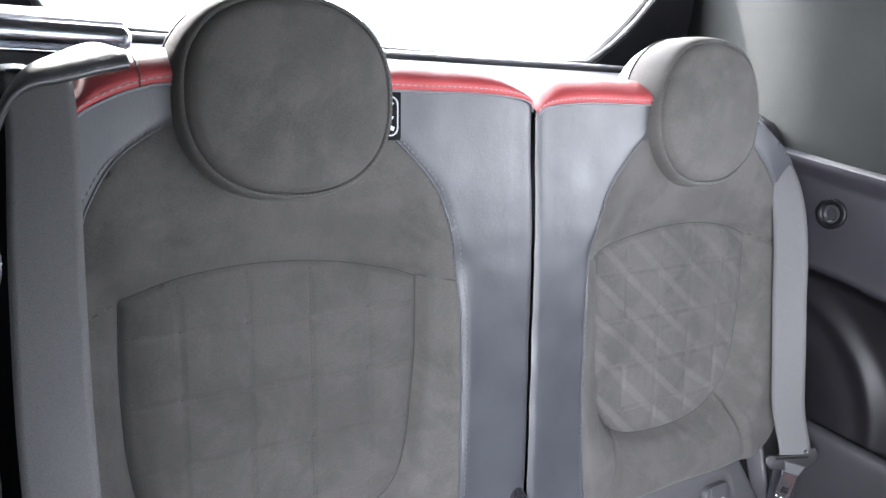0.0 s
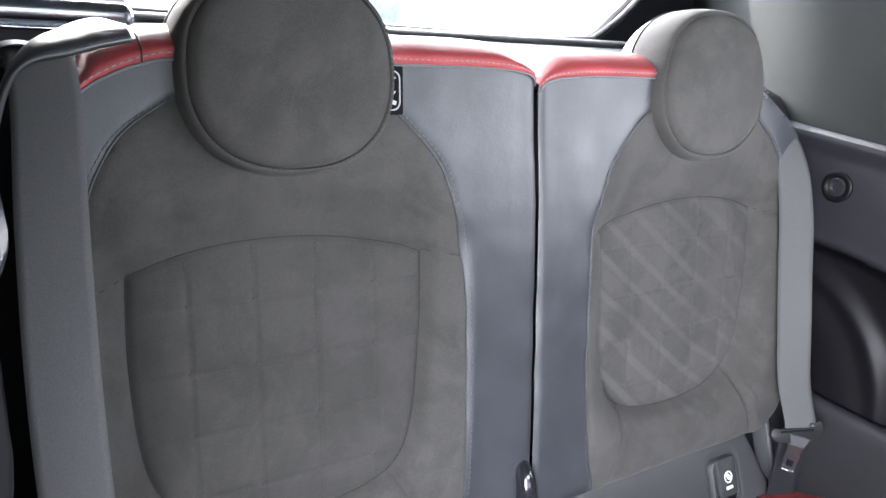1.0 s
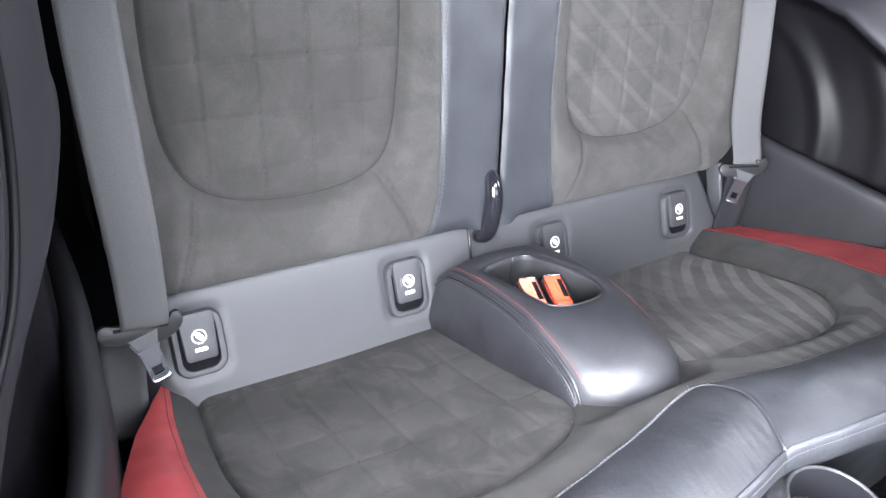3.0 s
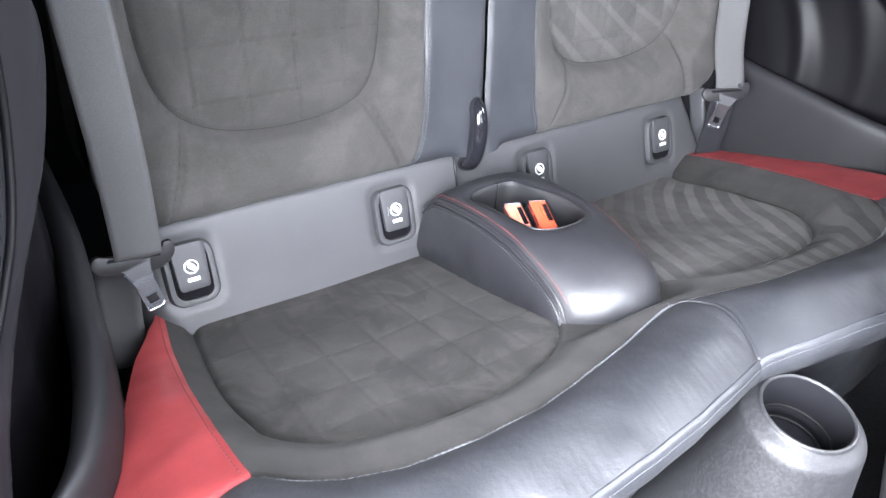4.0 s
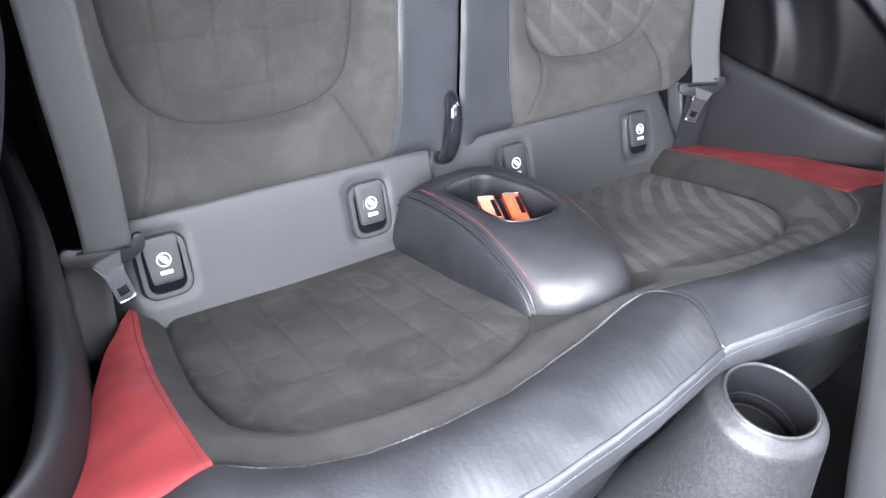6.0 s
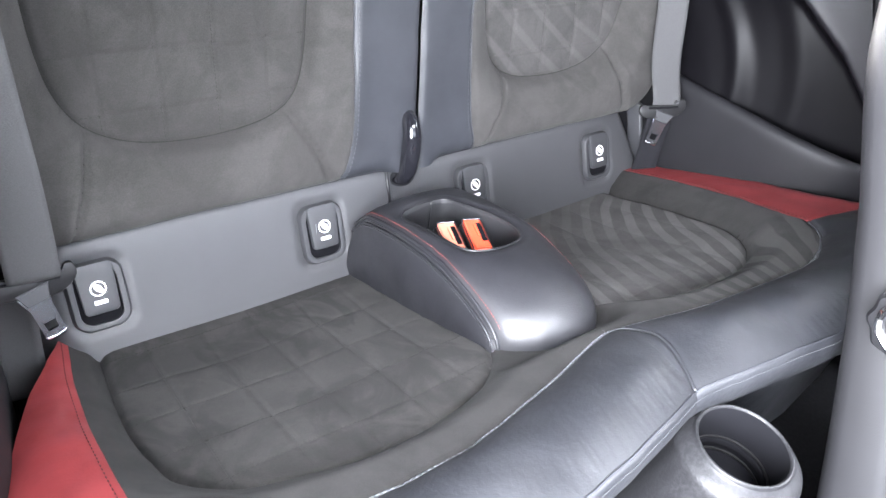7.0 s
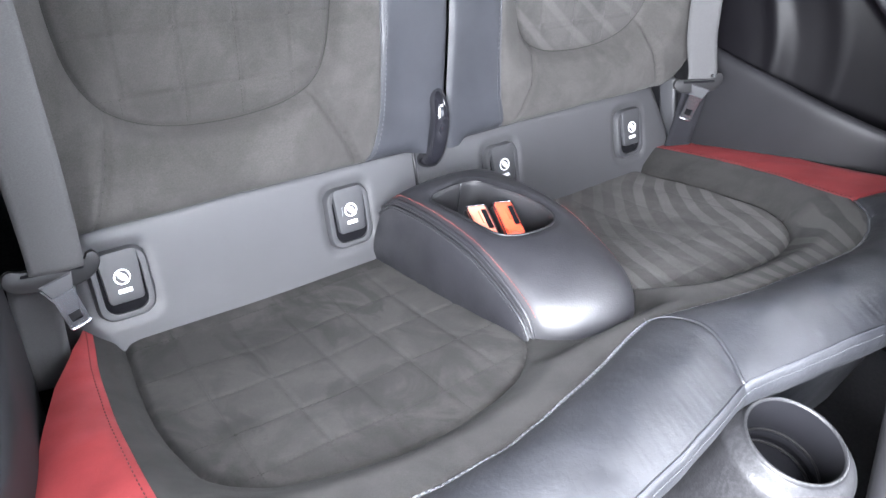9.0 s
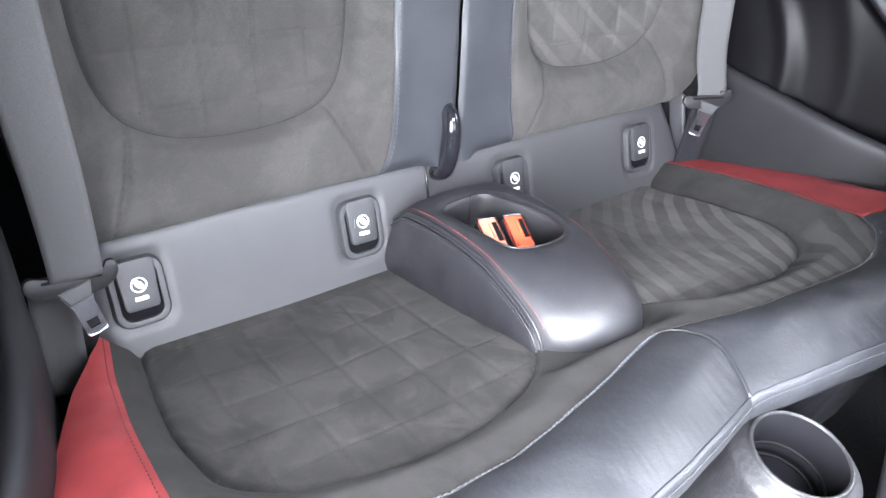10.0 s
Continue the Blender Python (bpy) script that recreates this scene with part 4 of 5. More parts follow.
# three-point belts
def belt(side):
    ob = thing("seat_belt", "dark grey seat belt webbing with a hanging metal tongue", "seat belt", "rear seat belts")
    sx = (lambda x: side * x + (0.006 if side > 0 else 0.001))
    mid = smooth_line([(.478, .150, .925), (.476, .110, .938), (.475, .076, .905), (.482, .020, .830), (.487, -.035, .730), (.486, -.062, .640),
                       (.482, -.068, .560), (.479, -.062, .490), (.478, -.059, .442), (.478, -.052, .428)], 8)
    if side > 0:
        mid = smooth_line([(.436, .170, .868), (.449, .135, .876), (.456, .105, .860), (.461, .074, .815), (.466, .050, .750), (.471, .030, .670), (.472, .008, .595), (.470, -.018, .515),
                           (.466, -.046, .466), (.466, -.050, .454)], 8)
    half = .0236
    verts = []
    n = len(mid)
    for i, p in enumerate(mid):
        d = mid[min(i + 1, n - 1)] - mid[max(i - 1, 0)]
        d /= np.linalg.norm(d)
        turn = radians(4) if side < 0 else radians(-4 - 38 * ease(i / n / .55) + 14 * ease((i / n - .6) / .4))
        across = np.array([math.cos(turn), math.sin(turn), 0])
        across -= d * (across @ d)
        across /= np.linalg.norm(across)
        nrm = np.cross(d, across)
        for u in np.linspace(-1, 1, 9):
            q = p + across * half * u + nrm * (.0015 * (1 - u * u))
            verts.append((sx(q[0]), q[1], q[2]))
    k = 9
    faces = [(i * k + j, i * k + j + 1, (i + 1) * k + j + 1, (i + 1) * k + j) for i in range(n - 1) for j in range(k - 1)]
    web = mesh_object("webbing", verts, faces, WEBBING, ob, "woven dark grey webbing")
    solid = web.modifiers.new("thickness", "SOLIDIFY")
    solid.thickness = .0013
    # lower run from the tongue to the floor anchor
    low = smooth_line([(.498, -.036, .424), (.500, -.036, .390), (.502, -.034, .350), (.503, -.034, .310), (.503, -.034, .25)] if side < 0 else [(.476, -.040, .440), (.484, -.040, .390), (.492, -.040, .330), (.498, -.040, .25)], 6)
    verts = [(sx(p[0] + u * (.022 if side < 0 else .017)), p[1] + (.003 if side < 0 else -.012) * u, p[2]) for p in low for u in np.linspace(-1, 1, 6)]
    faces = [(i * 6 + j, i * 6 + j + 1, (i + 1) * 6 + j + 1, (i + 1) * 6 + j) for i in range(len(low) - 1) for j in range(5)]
    # right run's shade is put into its colour with a darker cloth
    web = mesh_object("lower_webbing", verts, faces, WEBBING if side < 0 else BLACK_CLOTH, ob, "folded lower webbing" if side < 0 else "lower webbing, darkened for its shade")
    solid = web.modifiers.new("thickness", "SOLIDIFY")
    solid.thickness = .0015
    # tongue: plastic crossbar with raised ends, and a steel blade
    place = (-.481, -.052, .425) if side < 0 else (.466, -.052, .446)
    tongue = Matrix.Translation(place) @ Matrix.Rotation(radians(4 if side < 0 else -30), 4, "Z") @ Matrix.Rotation(radians(-24), 4, "X") @ Matrix.Rotation(radians(9 if side < 0 else -8), 4, "Y")
    wide = 1.0 if side < 0 else .94
    stud = tongue.copy()
    shape = wide * smooth_line([(-.043, .001), (-.041, .007), (-.035, .010), (-.028, .008), (0, .008), (.028, .009), (.032, .016), (.039, .017), (.043, .009), (.041, .000),
                                (.032, -.009), (.018, -.014), (-.018, -.014), (-.034, -.012), (-.042, -.004)], 2, True)
    grip = part("tongue_grip", plate(shape, None, [(.001, -.003), (0, -.002), (0, .0025), (.0005, .0035), (.0014, .004)], tongue @ pose(0, .002, 0)), GRIP, ob, "black plastic grip")
    part("grip_slot", box((.054 * wide, .0016, .0030), tongue @ pose(0, -.0021, .0035), .0006, 1), POCKET, grip, "dark webbing slot")
    tongue = tongue @ pose(.002, 0, -.008) @ Matrix.Rotation(radians(-20 if side < 0 else 20), 4, "Y") @ Matrix.Rotation(radians(3 if side < 0 else 10), 4, "X")
    blade = bmesh.new()
    outer = np.array([(-.016, .000), (-.0105, -.016), (-.0102, -.048), (-.0082, -.052), (.0082, -.052), (.0102, -.048), (.0105, -.016), (.016, .000)])
    inner = np.array([(-.0056, -.034), (-.0056, -.036), (-.0056, -.042), (-.0046, -.0435), (.0046, -.0435), (.0056, -.042), (.0056, -.036), (.0056, -.034)])
    layers = []
    for y in (-.0014, .0014):
        layers.append(([blade.verts.new(tongue @ Vector((q[0], y, q[1]))) for q in outer], [blade.verts.new(tongue @ Vector((q[0], y, q[1]))) for q in inner]))
    k = len(outer)
    for (o, i) in layers:
        for j in range(k):
            blade.faces.new((o[j], o[(j + 1) % k], i[(j + 1) % k], i[j]))
    for which in (0, 1):
        for j in range(k):
            a, b = layers[0][which], layers[1][which]
            blade.faces.new((a[j], a[(j + 1) % k], b[(j + 1) % k], b[j]))
    blade = part("tongue_blade", blade, STEEL, grip, "steel tongue blade")
    v, f = tube([tuple(tongue @ Vector((x, -.0010, z))) for x, z in ((-.0094, -.0475), (-.0078, -.0505), (0, -.0510), (.0078, -.0505), (.0094, -.0475))], .0018, 8)
    mesh_object("blade_lip", v, f, CHROME, grip, "polished rolled lip")
    part("neck", plate(np.array([(-.016, .004), (-.0108, -.012), (.0108, -.012), (.016, .004)]), None, [(0, -.0032), (0, .0022), (.0012, .0032)], tongue), COVER, grip, "grey plastic neck")
    v, f = tube([tuple(stud @ Vector((.0205, -.010, .012))), tuple(stud @ Vector((.0205, -.004, .012)))], .0026, 10)
    mesh_object("stop_button", v, f, COVER if side > 0 else SILVER, grip, "round stop button")
    return ob


for side in (-1, 1):
    belt(side)


def belt_guide(side):
    ob = thing("belt_guide_strap", "stitched black leather belt guide strap on the backrest shoulder", "belt guide", "belt guides")
    line = smooth_line([(.510, .046, .868), (.505, .044, .900), (.496, .042, .926), (.483, .042, .939), (.461, .044, .9445), (.440, .049, .950), (.418, .056, .954)], 8)
    verts = []
    n = len(line)
    for k, p in enumerate(line):
        u = k / (n - 1)
        width = (.018 + .028 * ease((u - .3) / .5)) * (1 - .45 * ease((u - .85) / .15))
        for q in np.linspace(0, 1, 6):
            rise = ease((u - .25) / .35)
            verts.append((side * p[0], p[1] + width * q, p[2] + width * q * .24 * rise + .003 * math.sin(math.pi * q)))
    faces = [(i * 6 + j, i * 6 + j + 1, (i + 1) * 6 + j + 1, (i + 1) * 6 + j) for i in range(n - 1) for j in range(5)]
    strap = mesh_object("strap", verts, faces, LEATHER_SOFT, ob)
    solid = strap.modifiers.new("thickness", "SOLIDIFY")
    solid.thickness = .004
    stitches("stitching", np.array([(side * p[0], p[1] + .0010, p[2] + .0044) for p in line]), THREAD, ob, .004, .0025, .0006)
    return ob


belt_guide(-1)


def seat_label():
    ob = thing("seat_label", "small black label with grey outline on the backrest leather", "label")
    c = back_point(-1, .178, .502, float(back_height(np.array([[.178, .502]]))[0]) + .0012)
    m = Matrix.Translation(c) @ Matrix.Rotation(-LEAN_BACK, 4, "X")
    card = part("plate", plate(rounded_outline(.030, .046, .002, 3), None, [(0, -.001), (0, .0004)], m), POCKET, ob, "black plate")
    part("outline", plate(rounded_outline(.024, .038, .008), True, [(0, .0003), (0, .0008), (.0012, .0008), (.0012, .0003)], m), LABEL_GREY, card, "grey rounded outline")
    for x, z, w, h, turn in ((-.005, .011, .003, .006, 0), (.001, .011, .003, .006, 0), (.006, .012, .002, .002, 0), (0, -.008, .020, .0016, -50), (-.004, -.006, .005, .007, 15), (.004, -.011, .007, .004, 20)):
        part("print_bar", plate(rounded_outline(w, h, .0006, 2), None, [(0, .0003), (0, .0008)], m @ pose(x, 0, z, 0, turn, 0)), LABEL_GREY, card, "grey print")
    return ob


seat_label()


def shoulder_hook():
    ob = thing("belt_hook", "small black plastic belt hook on the backrest shoulder", "belt hook")
    line = smooth_line([(.420, .150, .880), (.436, .128, .892), (.450, .118, .889), (.460, .118, .876), (.464, .124, .862)], 6)
    v, f = tube(line, .005, 8)
    mesh_object("hook", v, f, BLACK, ob)
    return ob


shoulder_hook()


# side panels beside the seats
RIM = smooth_line([(.530, .160), (.527, .110), (.526, .060), (.525, .000), (.527, -.060), (.535, -.135), (.547, -.225), (.570, -.300), (.600, -.340), (.640, -.362)], 8)


def strip_faces(rows, n, closed=False):
    return [(i * n + j, i * n + j + 1, (i + 1) * n + j + 1, (i + 1) * n + j) for i in range(rows - 1) for j in range(n - 1)]


def side_crease(y):
    """Height of the crease between the upper and the lower side trim."""
    return np.interp(y, [-.46, -.38, -.309, -.226, -.144, -.07, 0.0], [.28, .40, .52, .607, .665, .698, .703])


def side_wall_x(y, z):
    """Distance of the side trim from the car's middle."""
    x = .533 + .110 * ease((y - .12) / .40) + .13 * ease((-.06 - y) / .40)
    crease = side_crease(y)
    below = 1 - ease((z - crease + .022) / .034)
    dome = ease(1.5 * np.clip(1 - ((y - .10) / .24) ** 2 - ((z - .44) / .25) ** 2, 0, 1))
    ring = np.hypot((y - .10) / .24, (z - .44) / .25)
    x = x + below * (.034 - .016 * dome - .007 * np.exp(-((ring - .88) / .06) ** 2) - .005 * np.exp(-((ring - 1.25) / .08) ** 2))
    x = x - .004 * np.exp(-((z - crease) / .014) ** 2)
    x = x - .012 * ease((z - .83) / .03)
    return x


def wall_x(side, y, z):
    """The near side is moved in above its crease to fit the camera's view."""
    return side_wall_x(y, z) - (.010 * ease((z - .56) / .10) if side < 0 else 0.0)


def side_panel(side):
    wall = thing("wall_right" if side > 0 else "wall_left", "dark moulded plastic side trim beside the rear seats", "side trim", kind="structure")
    y0 = -.46
    ys, zs = np.linspace(y0, .52, 190), np.linspace(.10, .862, 180)
    gy, gz = np.meshgrid(ys, zs)
    gx = wall_x(side, gy, gz)
    rows = np.stack([side * gx.ravel(), gy.ravel(), gz.ravel()], 1)
    faces = strip_faces(len(zs), len(ys))
    # paler above the crease: the stronger light there is put into its colour
    above = [side_crease(rows[f[0]][1]) < rows[f[0]][2] for f in faces]
    mesh_object("trim_skin", rows, [f for f, a in zip(faces, above) if not a], DARK_TRIM, wall, "moulded lower trim, darkened for its shade")
    mesh_object("upper_skin", rows, [f for f, a in zip(faces, above) if a], LIT_TRIM, wall, "upper trim with its light in the colour")
    # top ledge
    top = [(side * (wall_x(side, y, .862) + d), y, .862 + u) for d, u in ((0, 0), (.004, .003), (.02, .004), (.06, .002)) for y in ys]
    mesh_object("top_ledge", top, strip_faces(4, len(ys)), COVER, wall)
    return wall


def pocket_panel(side):
    ob = thing("side_pocket", "dark plastic side armrest with an open storage pocket", "side armrest", "side armrests")
    rim = np.stack([side * (RIM[:, 0] + (.014 if side > 0 else .010)), RIM[:, 1], .470 + .006 * np.sin(np.linspace(0, 3.1, len(RIM)))], 1)
    n = len(rim)
    rows = []
    for out, down in smooth_line([(.018, .020), (.013, .006), (.006, -.002), (-.002, -.004), (-.009, .002), (-.012, .014), (-.013, .04), (-.014, .09), (-.016, .15), (-.016, .26)], 4):
        p = rim.copy()
        p[:, 0] += side * out
        p[:, 2] -= down
        rows.append(p)
    faces = strip_faces(len(rows), n)
    mesh_object("armrest_skin", np.concatenate(rows), faces, ARMREST, ob, "satin dark plastic skin")
    rows = []
    for out, down in ((.018, .020), (.022, .08), (.024, .22)):
        p = rim.copy()
        p[:, 0] += side * out
        p[:, 2] -= down
        rows.append(p)
    p = rim.copy()
    p[:, 0] = side * np.maximum(.62, RIM[:, 0] + .05)
    p[:, 2] = .25
    rows.append(p)
    mesh_object("pocket", np.concatenate(rows), strip_faces(4, n), POCKET, ob, "black pocket lining")
    return ob


for side in (-1, 1):
    side_panel(side)
    pocket_panel(side)


def roof_button():
    ob = thing("round_trim_button", "round black button with a raised ring on the side trim", "trim button")
    m = pose(.531, .037, .794) @ Matrix.Rotation(radians(-90), 4, "Z")
    w = np.linspace(0, 2 * math.pi, 40, endpoint=False)
    disc = np.stack([np.cos(w), np.sin(w)], 1)
    part("ring", plate(disc * .0225, True, [(0, -.004), (0, .002), (.0015, .0032), (.004, .0034), (.007, .0028), (.009, .001)], m), DARK_TRIM, ob, "raised black ring")
    part("plug", plate(disc * .0135, None, [(0, .000), (0, .0016), (.003, .002), (.0055, -.002), (.0075, -.004)], m), BLACK, ob, "hollow black plug")
    return ob


roof_button()


def side_speaker(side):
    ob = thing("side_speaker", "oval side speaker with gloss black ring and dark mesh", "speaker", "side speakers")
    cy, cz, ry, rz = -.42, .80, .211, .245

    def on_wall(y, z, out):
        return np.stack([side * (wall_x(side, y, z) - out), y, z], -1)

    w = np.linspace(0, 2 * math.pi, 80, endpoint=False)

    def oval(k, out):
        y = cy + ry * k * np.cos(w)
        z = cz + rz * k * np.sin(w)
        return on_wall(np.maximum(y, -.455), np.minimum(z, .85), out)

    v, f = tube(oval(1.0, .002), .0035, 10, True)
    mesh_object("speaker_ring", v, f, DARK_TRIM, ob, "satin black ring")
    v, f = tube(oval(.95, .000), .0016, 10, True)
    mesh_object("speaker_bezel", v, f, GLOSS, ob, "gloss black bezel")
    rows = np.concatenate([oval(k, .006) for k in (.90, .7, .5, .3, .1)])
    n = len(w)
    mesh_object("speaker_grille", rows, [(i * n + j, i * n + (j + 1) % n, (i + 1) * n + (j + 1) % n, (i + 1) * n + j) for i in range(4) for j in range(n)], BLACK_CLOTH, ob, "fine mesh grille")
    return ob


side_speaker(-1)
side_speaker(1)


# floor, tunnel and cup holder
def sheet(name, x0, x1, y0, y1, z, material, label, category):
    ob = part(name, box((x1 - x0, y1 - y0, .02), pose((x0 + x1) / 2, (y0 + y1) / 2, z - .01), 0), material, None, "", False)
    return tagged(ob, label, category, "", "structure")


sheet("floor", -.80, .80, -2.0, .60, .10, CARPET, "black carpeted car floor", "floor")


def tunnel():
    prof = smooth_line([(-.17, .09), (-.15, .16), (-.12, .24), (-.08, .285), (-.02, .30), (.04, .285), (.08, .24), (.11, .16), (.13, .09)], 4)
    ys = np.linspace(-1.7, -.50, 20)
    verts = [(x, y, z + .02 * ease((-.9 - y) / .4)) for y in ys for x, z in prof]
    ob = mesh_object("centre_tunnel", verts, strip_faces(len(ys), len(prof)), CARPET)
    return tagged(ob, "black carpeted centre tunnel on the floor", "tunnel", "", "structure")


tunnel()


def cup_holder():
    ob = thing("cup_holder", "speckled dark grey plastic cup holder on the centre tunnel", "cup holder")
    c = np.array([-.021, -.550])
    w = np.linspace(0, 2 * math.pi, 72, endpoint=False)

    def loops(rows):
        verts = []
        for r, z, dx, dy, squash in rows:
            for a in w:
                verts.append((c[0] + dx + 1.08 * r * math.cos(a), c[1] + dy + 1.08 * r * squash * math.sin(a), z))
        n = len(w)
        return verts, [(i * n + j, i * n + (j + 1) % n, (i + 1) * n + (j + 1) % n, (i + 1) * n + j) for i in range(len(rows) - 1) for j in range(n)]

    rows = smooth_line([(.0380, .4690, 0, 0, 1), (.0385, .4702, 0, 0, 1), (.0396, .4712, 0, 0, 1), (.0410, .4708, 0, 0, 1), (.0418, .4692, 0, 0, 1), (.0430, .4668, 0, 0, 1), (.0500, .4600, 0, -.001, 1), (.0535, .454, 0, -.001, 1), (.0555, .440, 0, -.002, 1),
                        (.058, .41, -.002, -.004, 1.05), (.062, .36, -.006, -.008, 1.15), (.072, .30, -.012, -.014, 1.25), (.085, .24, -.016, -.02, 1.3)], 5)
    v, f = loops(rows)
    mesh_object("body", v, f, SPECKLE, ob, "speckled dark grey tapered body")
    rows = smooth_line([(.0380, .4692, 0, 0, 1), (.0375, .4640, 0, 0, 1), (.0366, .443, 0, 0, 1), (.0358, .431, 0, 0, 1), (.0340, .428, 0, 0, 1), (.0332, .424, 0, 0, 1), (.0325, .416, 0, 0, 1), (.001, .415, 0, 0, 1)], 4)
    v, f = loops(rows)
    cup = mesh_object("cup_lining", v, f, POCKET, ob, "smooth black inner cup")
    for r, z in ((.0355, .4315), (.0325, .4175)):
        v, f = tube([(c[0] + 1.08 * r * math.cos(a), c[1] + 1.08 * r * math.sin(a), z) for a in w], .0014, 6, True)
        mesh_object("inner_ridge", v, f, CUP_BLACK, cup)
    return ob


cup_holder()


# front passenger seat, seen from behind at its inner edge
def front_seat():
    ob = thing("front_seat", "front passenger seat with a smooth grey backrest and knob", "car seat")
    us = np.linspace(0, 1, 30)
    rows = []
    w = np.linspace(0, 2 * math.pi, 64, endpoint=False)
    for u in us:
        z = .22 + .66 * u
        deep = .060 - .015 * u
        y = float(np.interp(z, [.22, .36, .45, .55, .65, .72, .90], [-.652, -.592, -.557, -.516, -.470, -.432, -.34])) - deep
        half = .245 - .02 * u - .05 * ease((u - .8) / .2)
        e = 2 / 4.0
        for a in w:
            rows.append((.330 + half * np.sign(math.cos(a)) * abs(math.cos(a)) ** e, y + deep * np.sign(math.sin(a)) * abs(math.sin(a)) ** e, z))
    n = len(w)
    faces = [(i * n + j, i * n + (j + 1) % n, (i + 1) * n + (j + 1) % n, (i + 1) * n + j) for i in range(len(us) - 1) for j in range(n)] + [tuple((len(us) - 1) * n + j for j in range(n))]
    mesh_object("backrest", rows, faces, SEAT_SHELL, ob, "smooth grey backrest shell")
    part("seat_base", box((.48, .50, .20), pose(.365, -1.0, .28, 8), .05, 5), LEATHER, ob, "dark leather seat base")
    m = pose(.086, -.582, .600) @ Matrix.Rotation(radians(-90), 4, "Z")
    disc = np.stack([np.cos(w), np.sin(w)], 1)
    knob = part("adjuster_knob", plate(disc * .034 * (1 + .05 * np.cos(w * 9))[:, None], None, [(0, -.02), (0, .010), (.003, .013), (.012, .014)], m), BLACK, ob, "ribbed black knob")
    part("knob_ring", plate(disc * .026, True, [(0, .012), (0, .016), (.003, .018), (.006, .016), (.007, .012)], m), CHROME, knob, "chrome ring")
    return ob


front_seat()


# cabin shell: soft top lining, rear shelf, rear window, front end
def lining():
    # carried forward out of view so that it shades the upper backrests
    ys = np.linspace(.57, -.68, 52)
    verts = []
    k = 0
    for y in ys:
        base = .535 + .165 * ease((y - .10) / .50) + .13 * ease((-.06 - y) / .40)
        mid = .075 * ease((y - .1) / .5)
        prof = []
        for s in (1, -1):
            # stops above the right side window; unseen left part hangs lower for shade
            z0 = .866 + .050 * ease((y - .15) / .4) if y > (-.13 if s > 0 else -.60) else 1.10
            rise = .30 - (z0 - .866)
            line = [(base + .006, z0), (base - .004, z0 + rise * .33), (base - .03, z0 + rise * .66), (base - .08, 1.185), (base - .18, 1.245), (.001, 1.275)]
            prof.append([(s * x + mid, y, z) for x, z in smooth_line(line, 4)])
        row = prof[0] + prof[1][::-1]
        k = len(row)
        verts += row
    ob = mesh_object("ceiling", verts, strip_faces(len(ys), k), HEADLINER)
    return tagged(ob, "grey fabric soft top lining over the rear seats", "headlining", "", "structure")


lining()


def rear_wall():
    ob = thing("wall_rear", "black fabric rear wall around the rear window", "rear wall", kind="structure")
    glass = smooth_line([(-.455, 1.17), (-.447, 1.06), (-.440, .990), (-.431, .955), (-.404, .931), (-.330, .924), (.06, .923), (.460, .921), (.530, .931), (.592, .988), (.645, 1.088),
                         (.665, 1.16), (.60, 1.195), (.10, 1.21), (-.38, 1.195)], 5, True)
    outer = np.array([(-.70, .08), (.84, .08), (.84, 1.285), (-.70, 1.285)])

    def lift(p):
        return np.stack([p[:, 0], .585 - .30 * np.clip(p[:, 1] - .95, 0, 1), p[:, 1]], 1)

    v, f = region(outer, [glass], .012, lift)
    skin = mesh_object("rear_skin", v, f, BLACK_CLOTH, ob)
    solid = skin.modifiers.new("thickness", "SOLIDIFY")
    solid.thickness = .02
    v, f = tube(lift(resample(np.vstack([glass, glass[:1]]), .012)[:-1]) + np.array([0, -.004, 0]), .007, 8, True)
    mesh_object("window_seal", v, f, BLACK, ob, "black rubber window seal")
    v, f = region(glass, [], .05, lift)
    pane = mesh_object("pane", v, f, GLASS, ob, "clear rear window pane")
    pane.visible_shadow = False
    return ob


rear_wall()


def shelf():
    ys = [.10, .14, .18, .25, .40, .52, .57]
    zs = [.80, .86, .895, .905, .910, .914, .914]
    xs = np.linspace(-.66, .80, 30)
    verts = [(x, y, z) for y, z in zip(ys, zs) for x in xs]
    ob = mesh_object("rear_shelf", verts, strip_faces(len(ys), len(xs)), BLACK_CLOTH)
    tagged(ob, "black fabric shelf behind the rear backrests", "rear shelf", "", "structure")
    v, f = tube([(x, .548, .918) for x in np.linspace(-.60, .72, 20)], .009, 10)
    tr = mesh_object("window_trim", v, f, GREY_TRIM)
    tagged(tr, "pale grey trim bar below the rear window", "trim bar", "", "structure")


shelf()


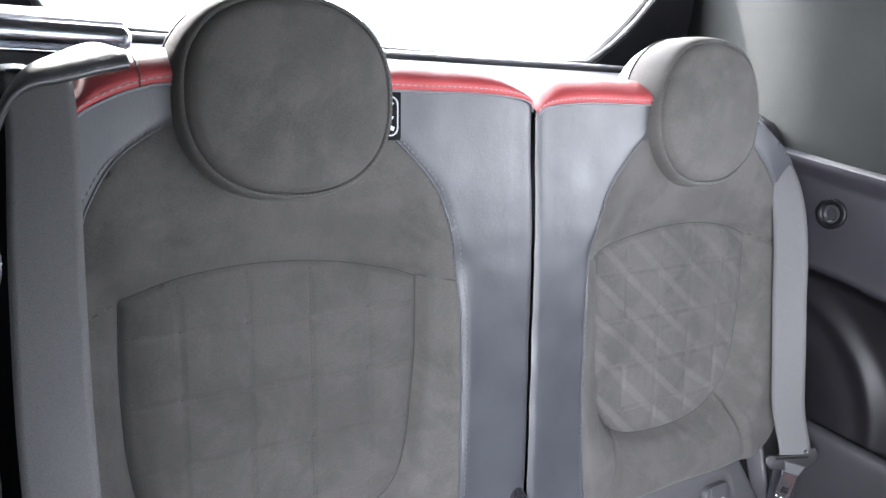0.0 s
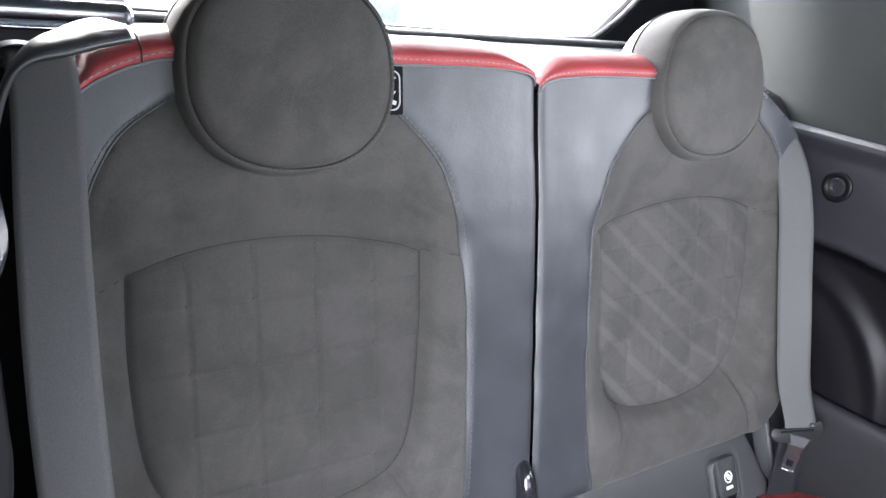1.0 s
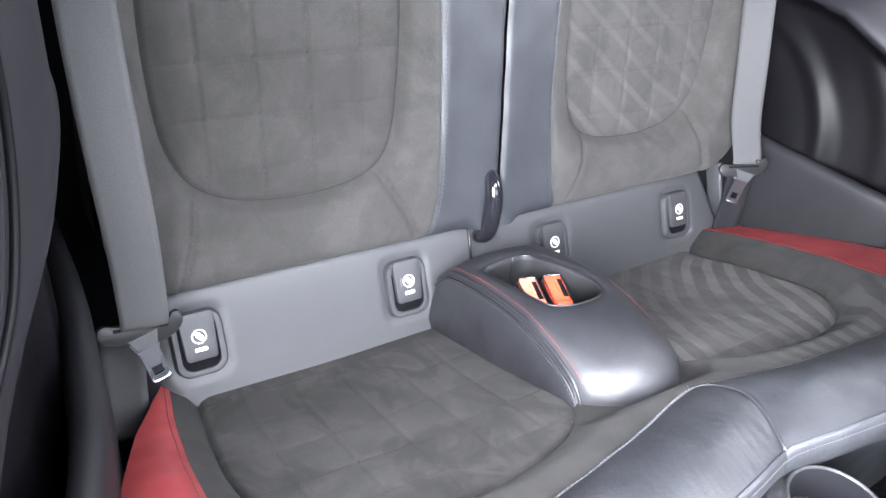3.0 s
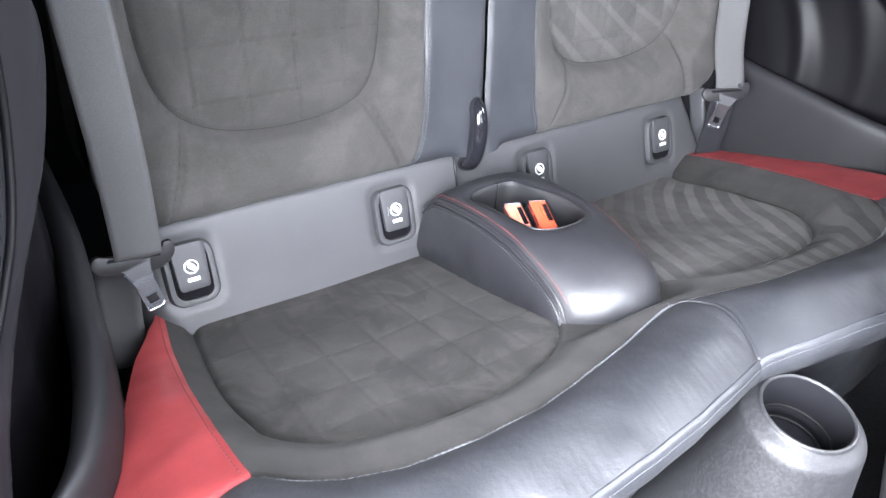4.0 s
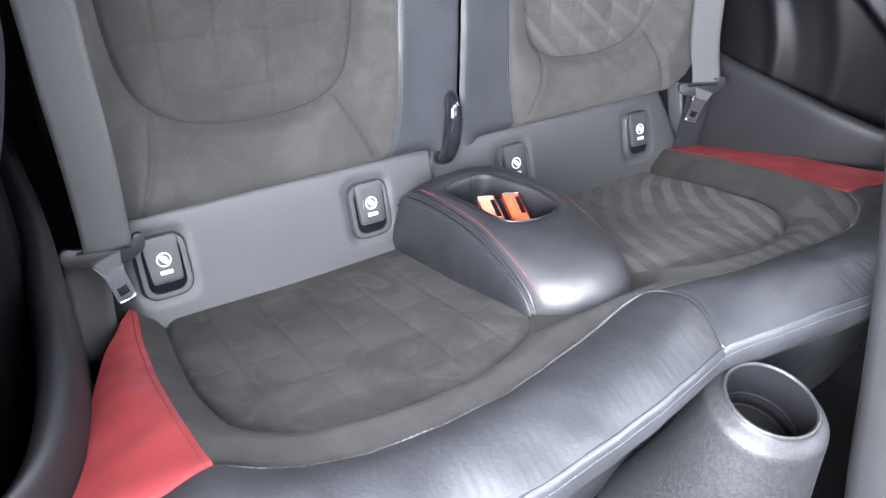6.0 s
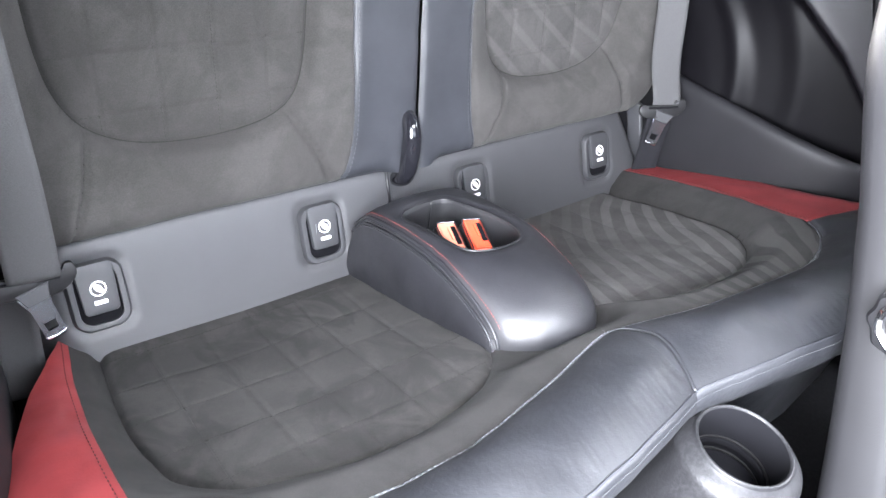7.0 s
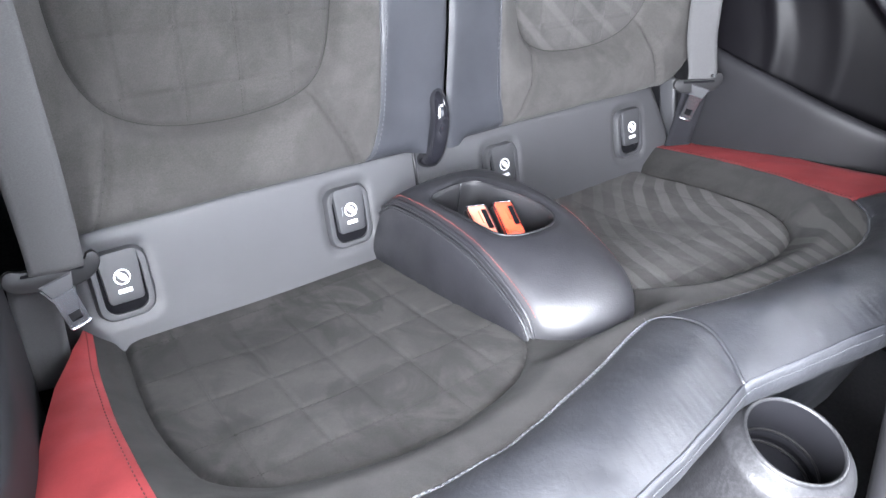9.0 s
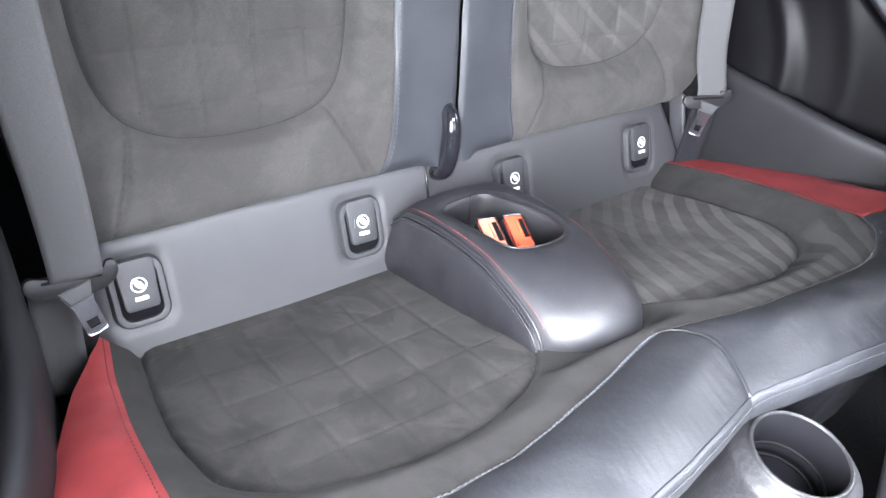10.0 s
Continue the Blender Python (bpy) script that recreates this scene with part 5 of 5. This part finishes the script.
def roll_bar():
    ob = thing("roll_over_trim", "chrome trim block with a pale top behind the backrest", "trim block")
    part("base", box((.202, .085, .050), pose(-.537, .282, .916), .006, 2), COVER, ob, "grey plastic base")
    part("end_block", box((.046, .078, .050), pose(-.404, .290, .916), .006, 2), BLACK_CLOTH, ob, "black end block")
    part("block", box((.26, .104, .024), pose(-.513, .275, .953), .0105, 5), STEEL, ob, "polished dark metal bar")
    part("chrome_band", box((.262, .106, .0045), pose(-.513, .275, .9405), .002, 3), CHROME, ob, "chrome band")
    part("cap", box((.250, .084, .005), pose(-.513, .280, .9655), .002, 3), GLARE_CAP, ob, "top cap, pale for sun glare")
    return ob


roll_bar()


def front_end():
    dash = part("dashboard", box((1.3, .35, .72), pose(0, -1.85, .47), .06, 4), DARK_TRIM)
    tagged(dash, "dark plastic dashboard below the windscreen", "dashboard", "", "structure")
    door = part("door_panel", box((.05, 1.28, .74), pose(.685, -1.11, .48), .015, 2), DARK_TRIM)
    tagged(door, "dark plastic front door panel", "door panel", "", "structure")


front_end()

# outside the rear window: open ground, an unidentified thing fitted to the camera's view
GROUND = mat("pale concrete", (0.42, 0.41, 0.39), 0.9)
mottle(GROUND, (0.50, 0.49, 0.47), (0.60, 0.59, 0.57), 1.5)
grain(GROUND, 60.0, 0.3, 0.004)
# pale tones hold the glare that washes this thing out
WASHED_RED = plastic_material("red with glare in its colour", (0.80, 0.36, 0.32), 0.5, 80.0, 0.1)
WASHED_WHITE = plastic_material("pale grey plastic", (0.78, 0.84, 0.86), 0.5, 80.0, 0.1)

ground = bmesh.new()
bmesh.ops.create_grid(ground, x_segments=40, y_segments=40, size=400.0)
ground = part("ground", ground, GROUND, None, "", False)
ground.location.z = -.22
tagged(ground, "pale concrete yard reaching to the horizon", "ground", "", "structure")


# its identity is unknown; the barrier form is made up
def barrier(x, y, turn):
    ob = thing("barrier", "unidentified thing outside, built as a pale block with a red band", "barrier")
    m = pose(x, y, -.22, 0, 0, turn)
    part("foot", box((.62, .40, .12), m @ pose(0, 0, .06), .03, 3), WASHED_WHITE, ob, "pale grey foot")
    part("lower_panel", box((.46, .16, .68), m @ pose(0, 0, .44), .05, 3), WASHED_WHITE, ob, "pale grey lower panel")
    part("red_band", box((.50, .18, .18), m @ pose(.02, 0, .86), .06, 4), WASHED_RED, ob, "pale red band")
    for dx in (-.16, .02, .18):
        part("post", box((.11, .11, .82), m @ pose(dx, 0, 1.34), .03, 4), WASHED_WHITE, ob, "pale grey post")
    return ob


barrier(4.74, 9.71, -28)
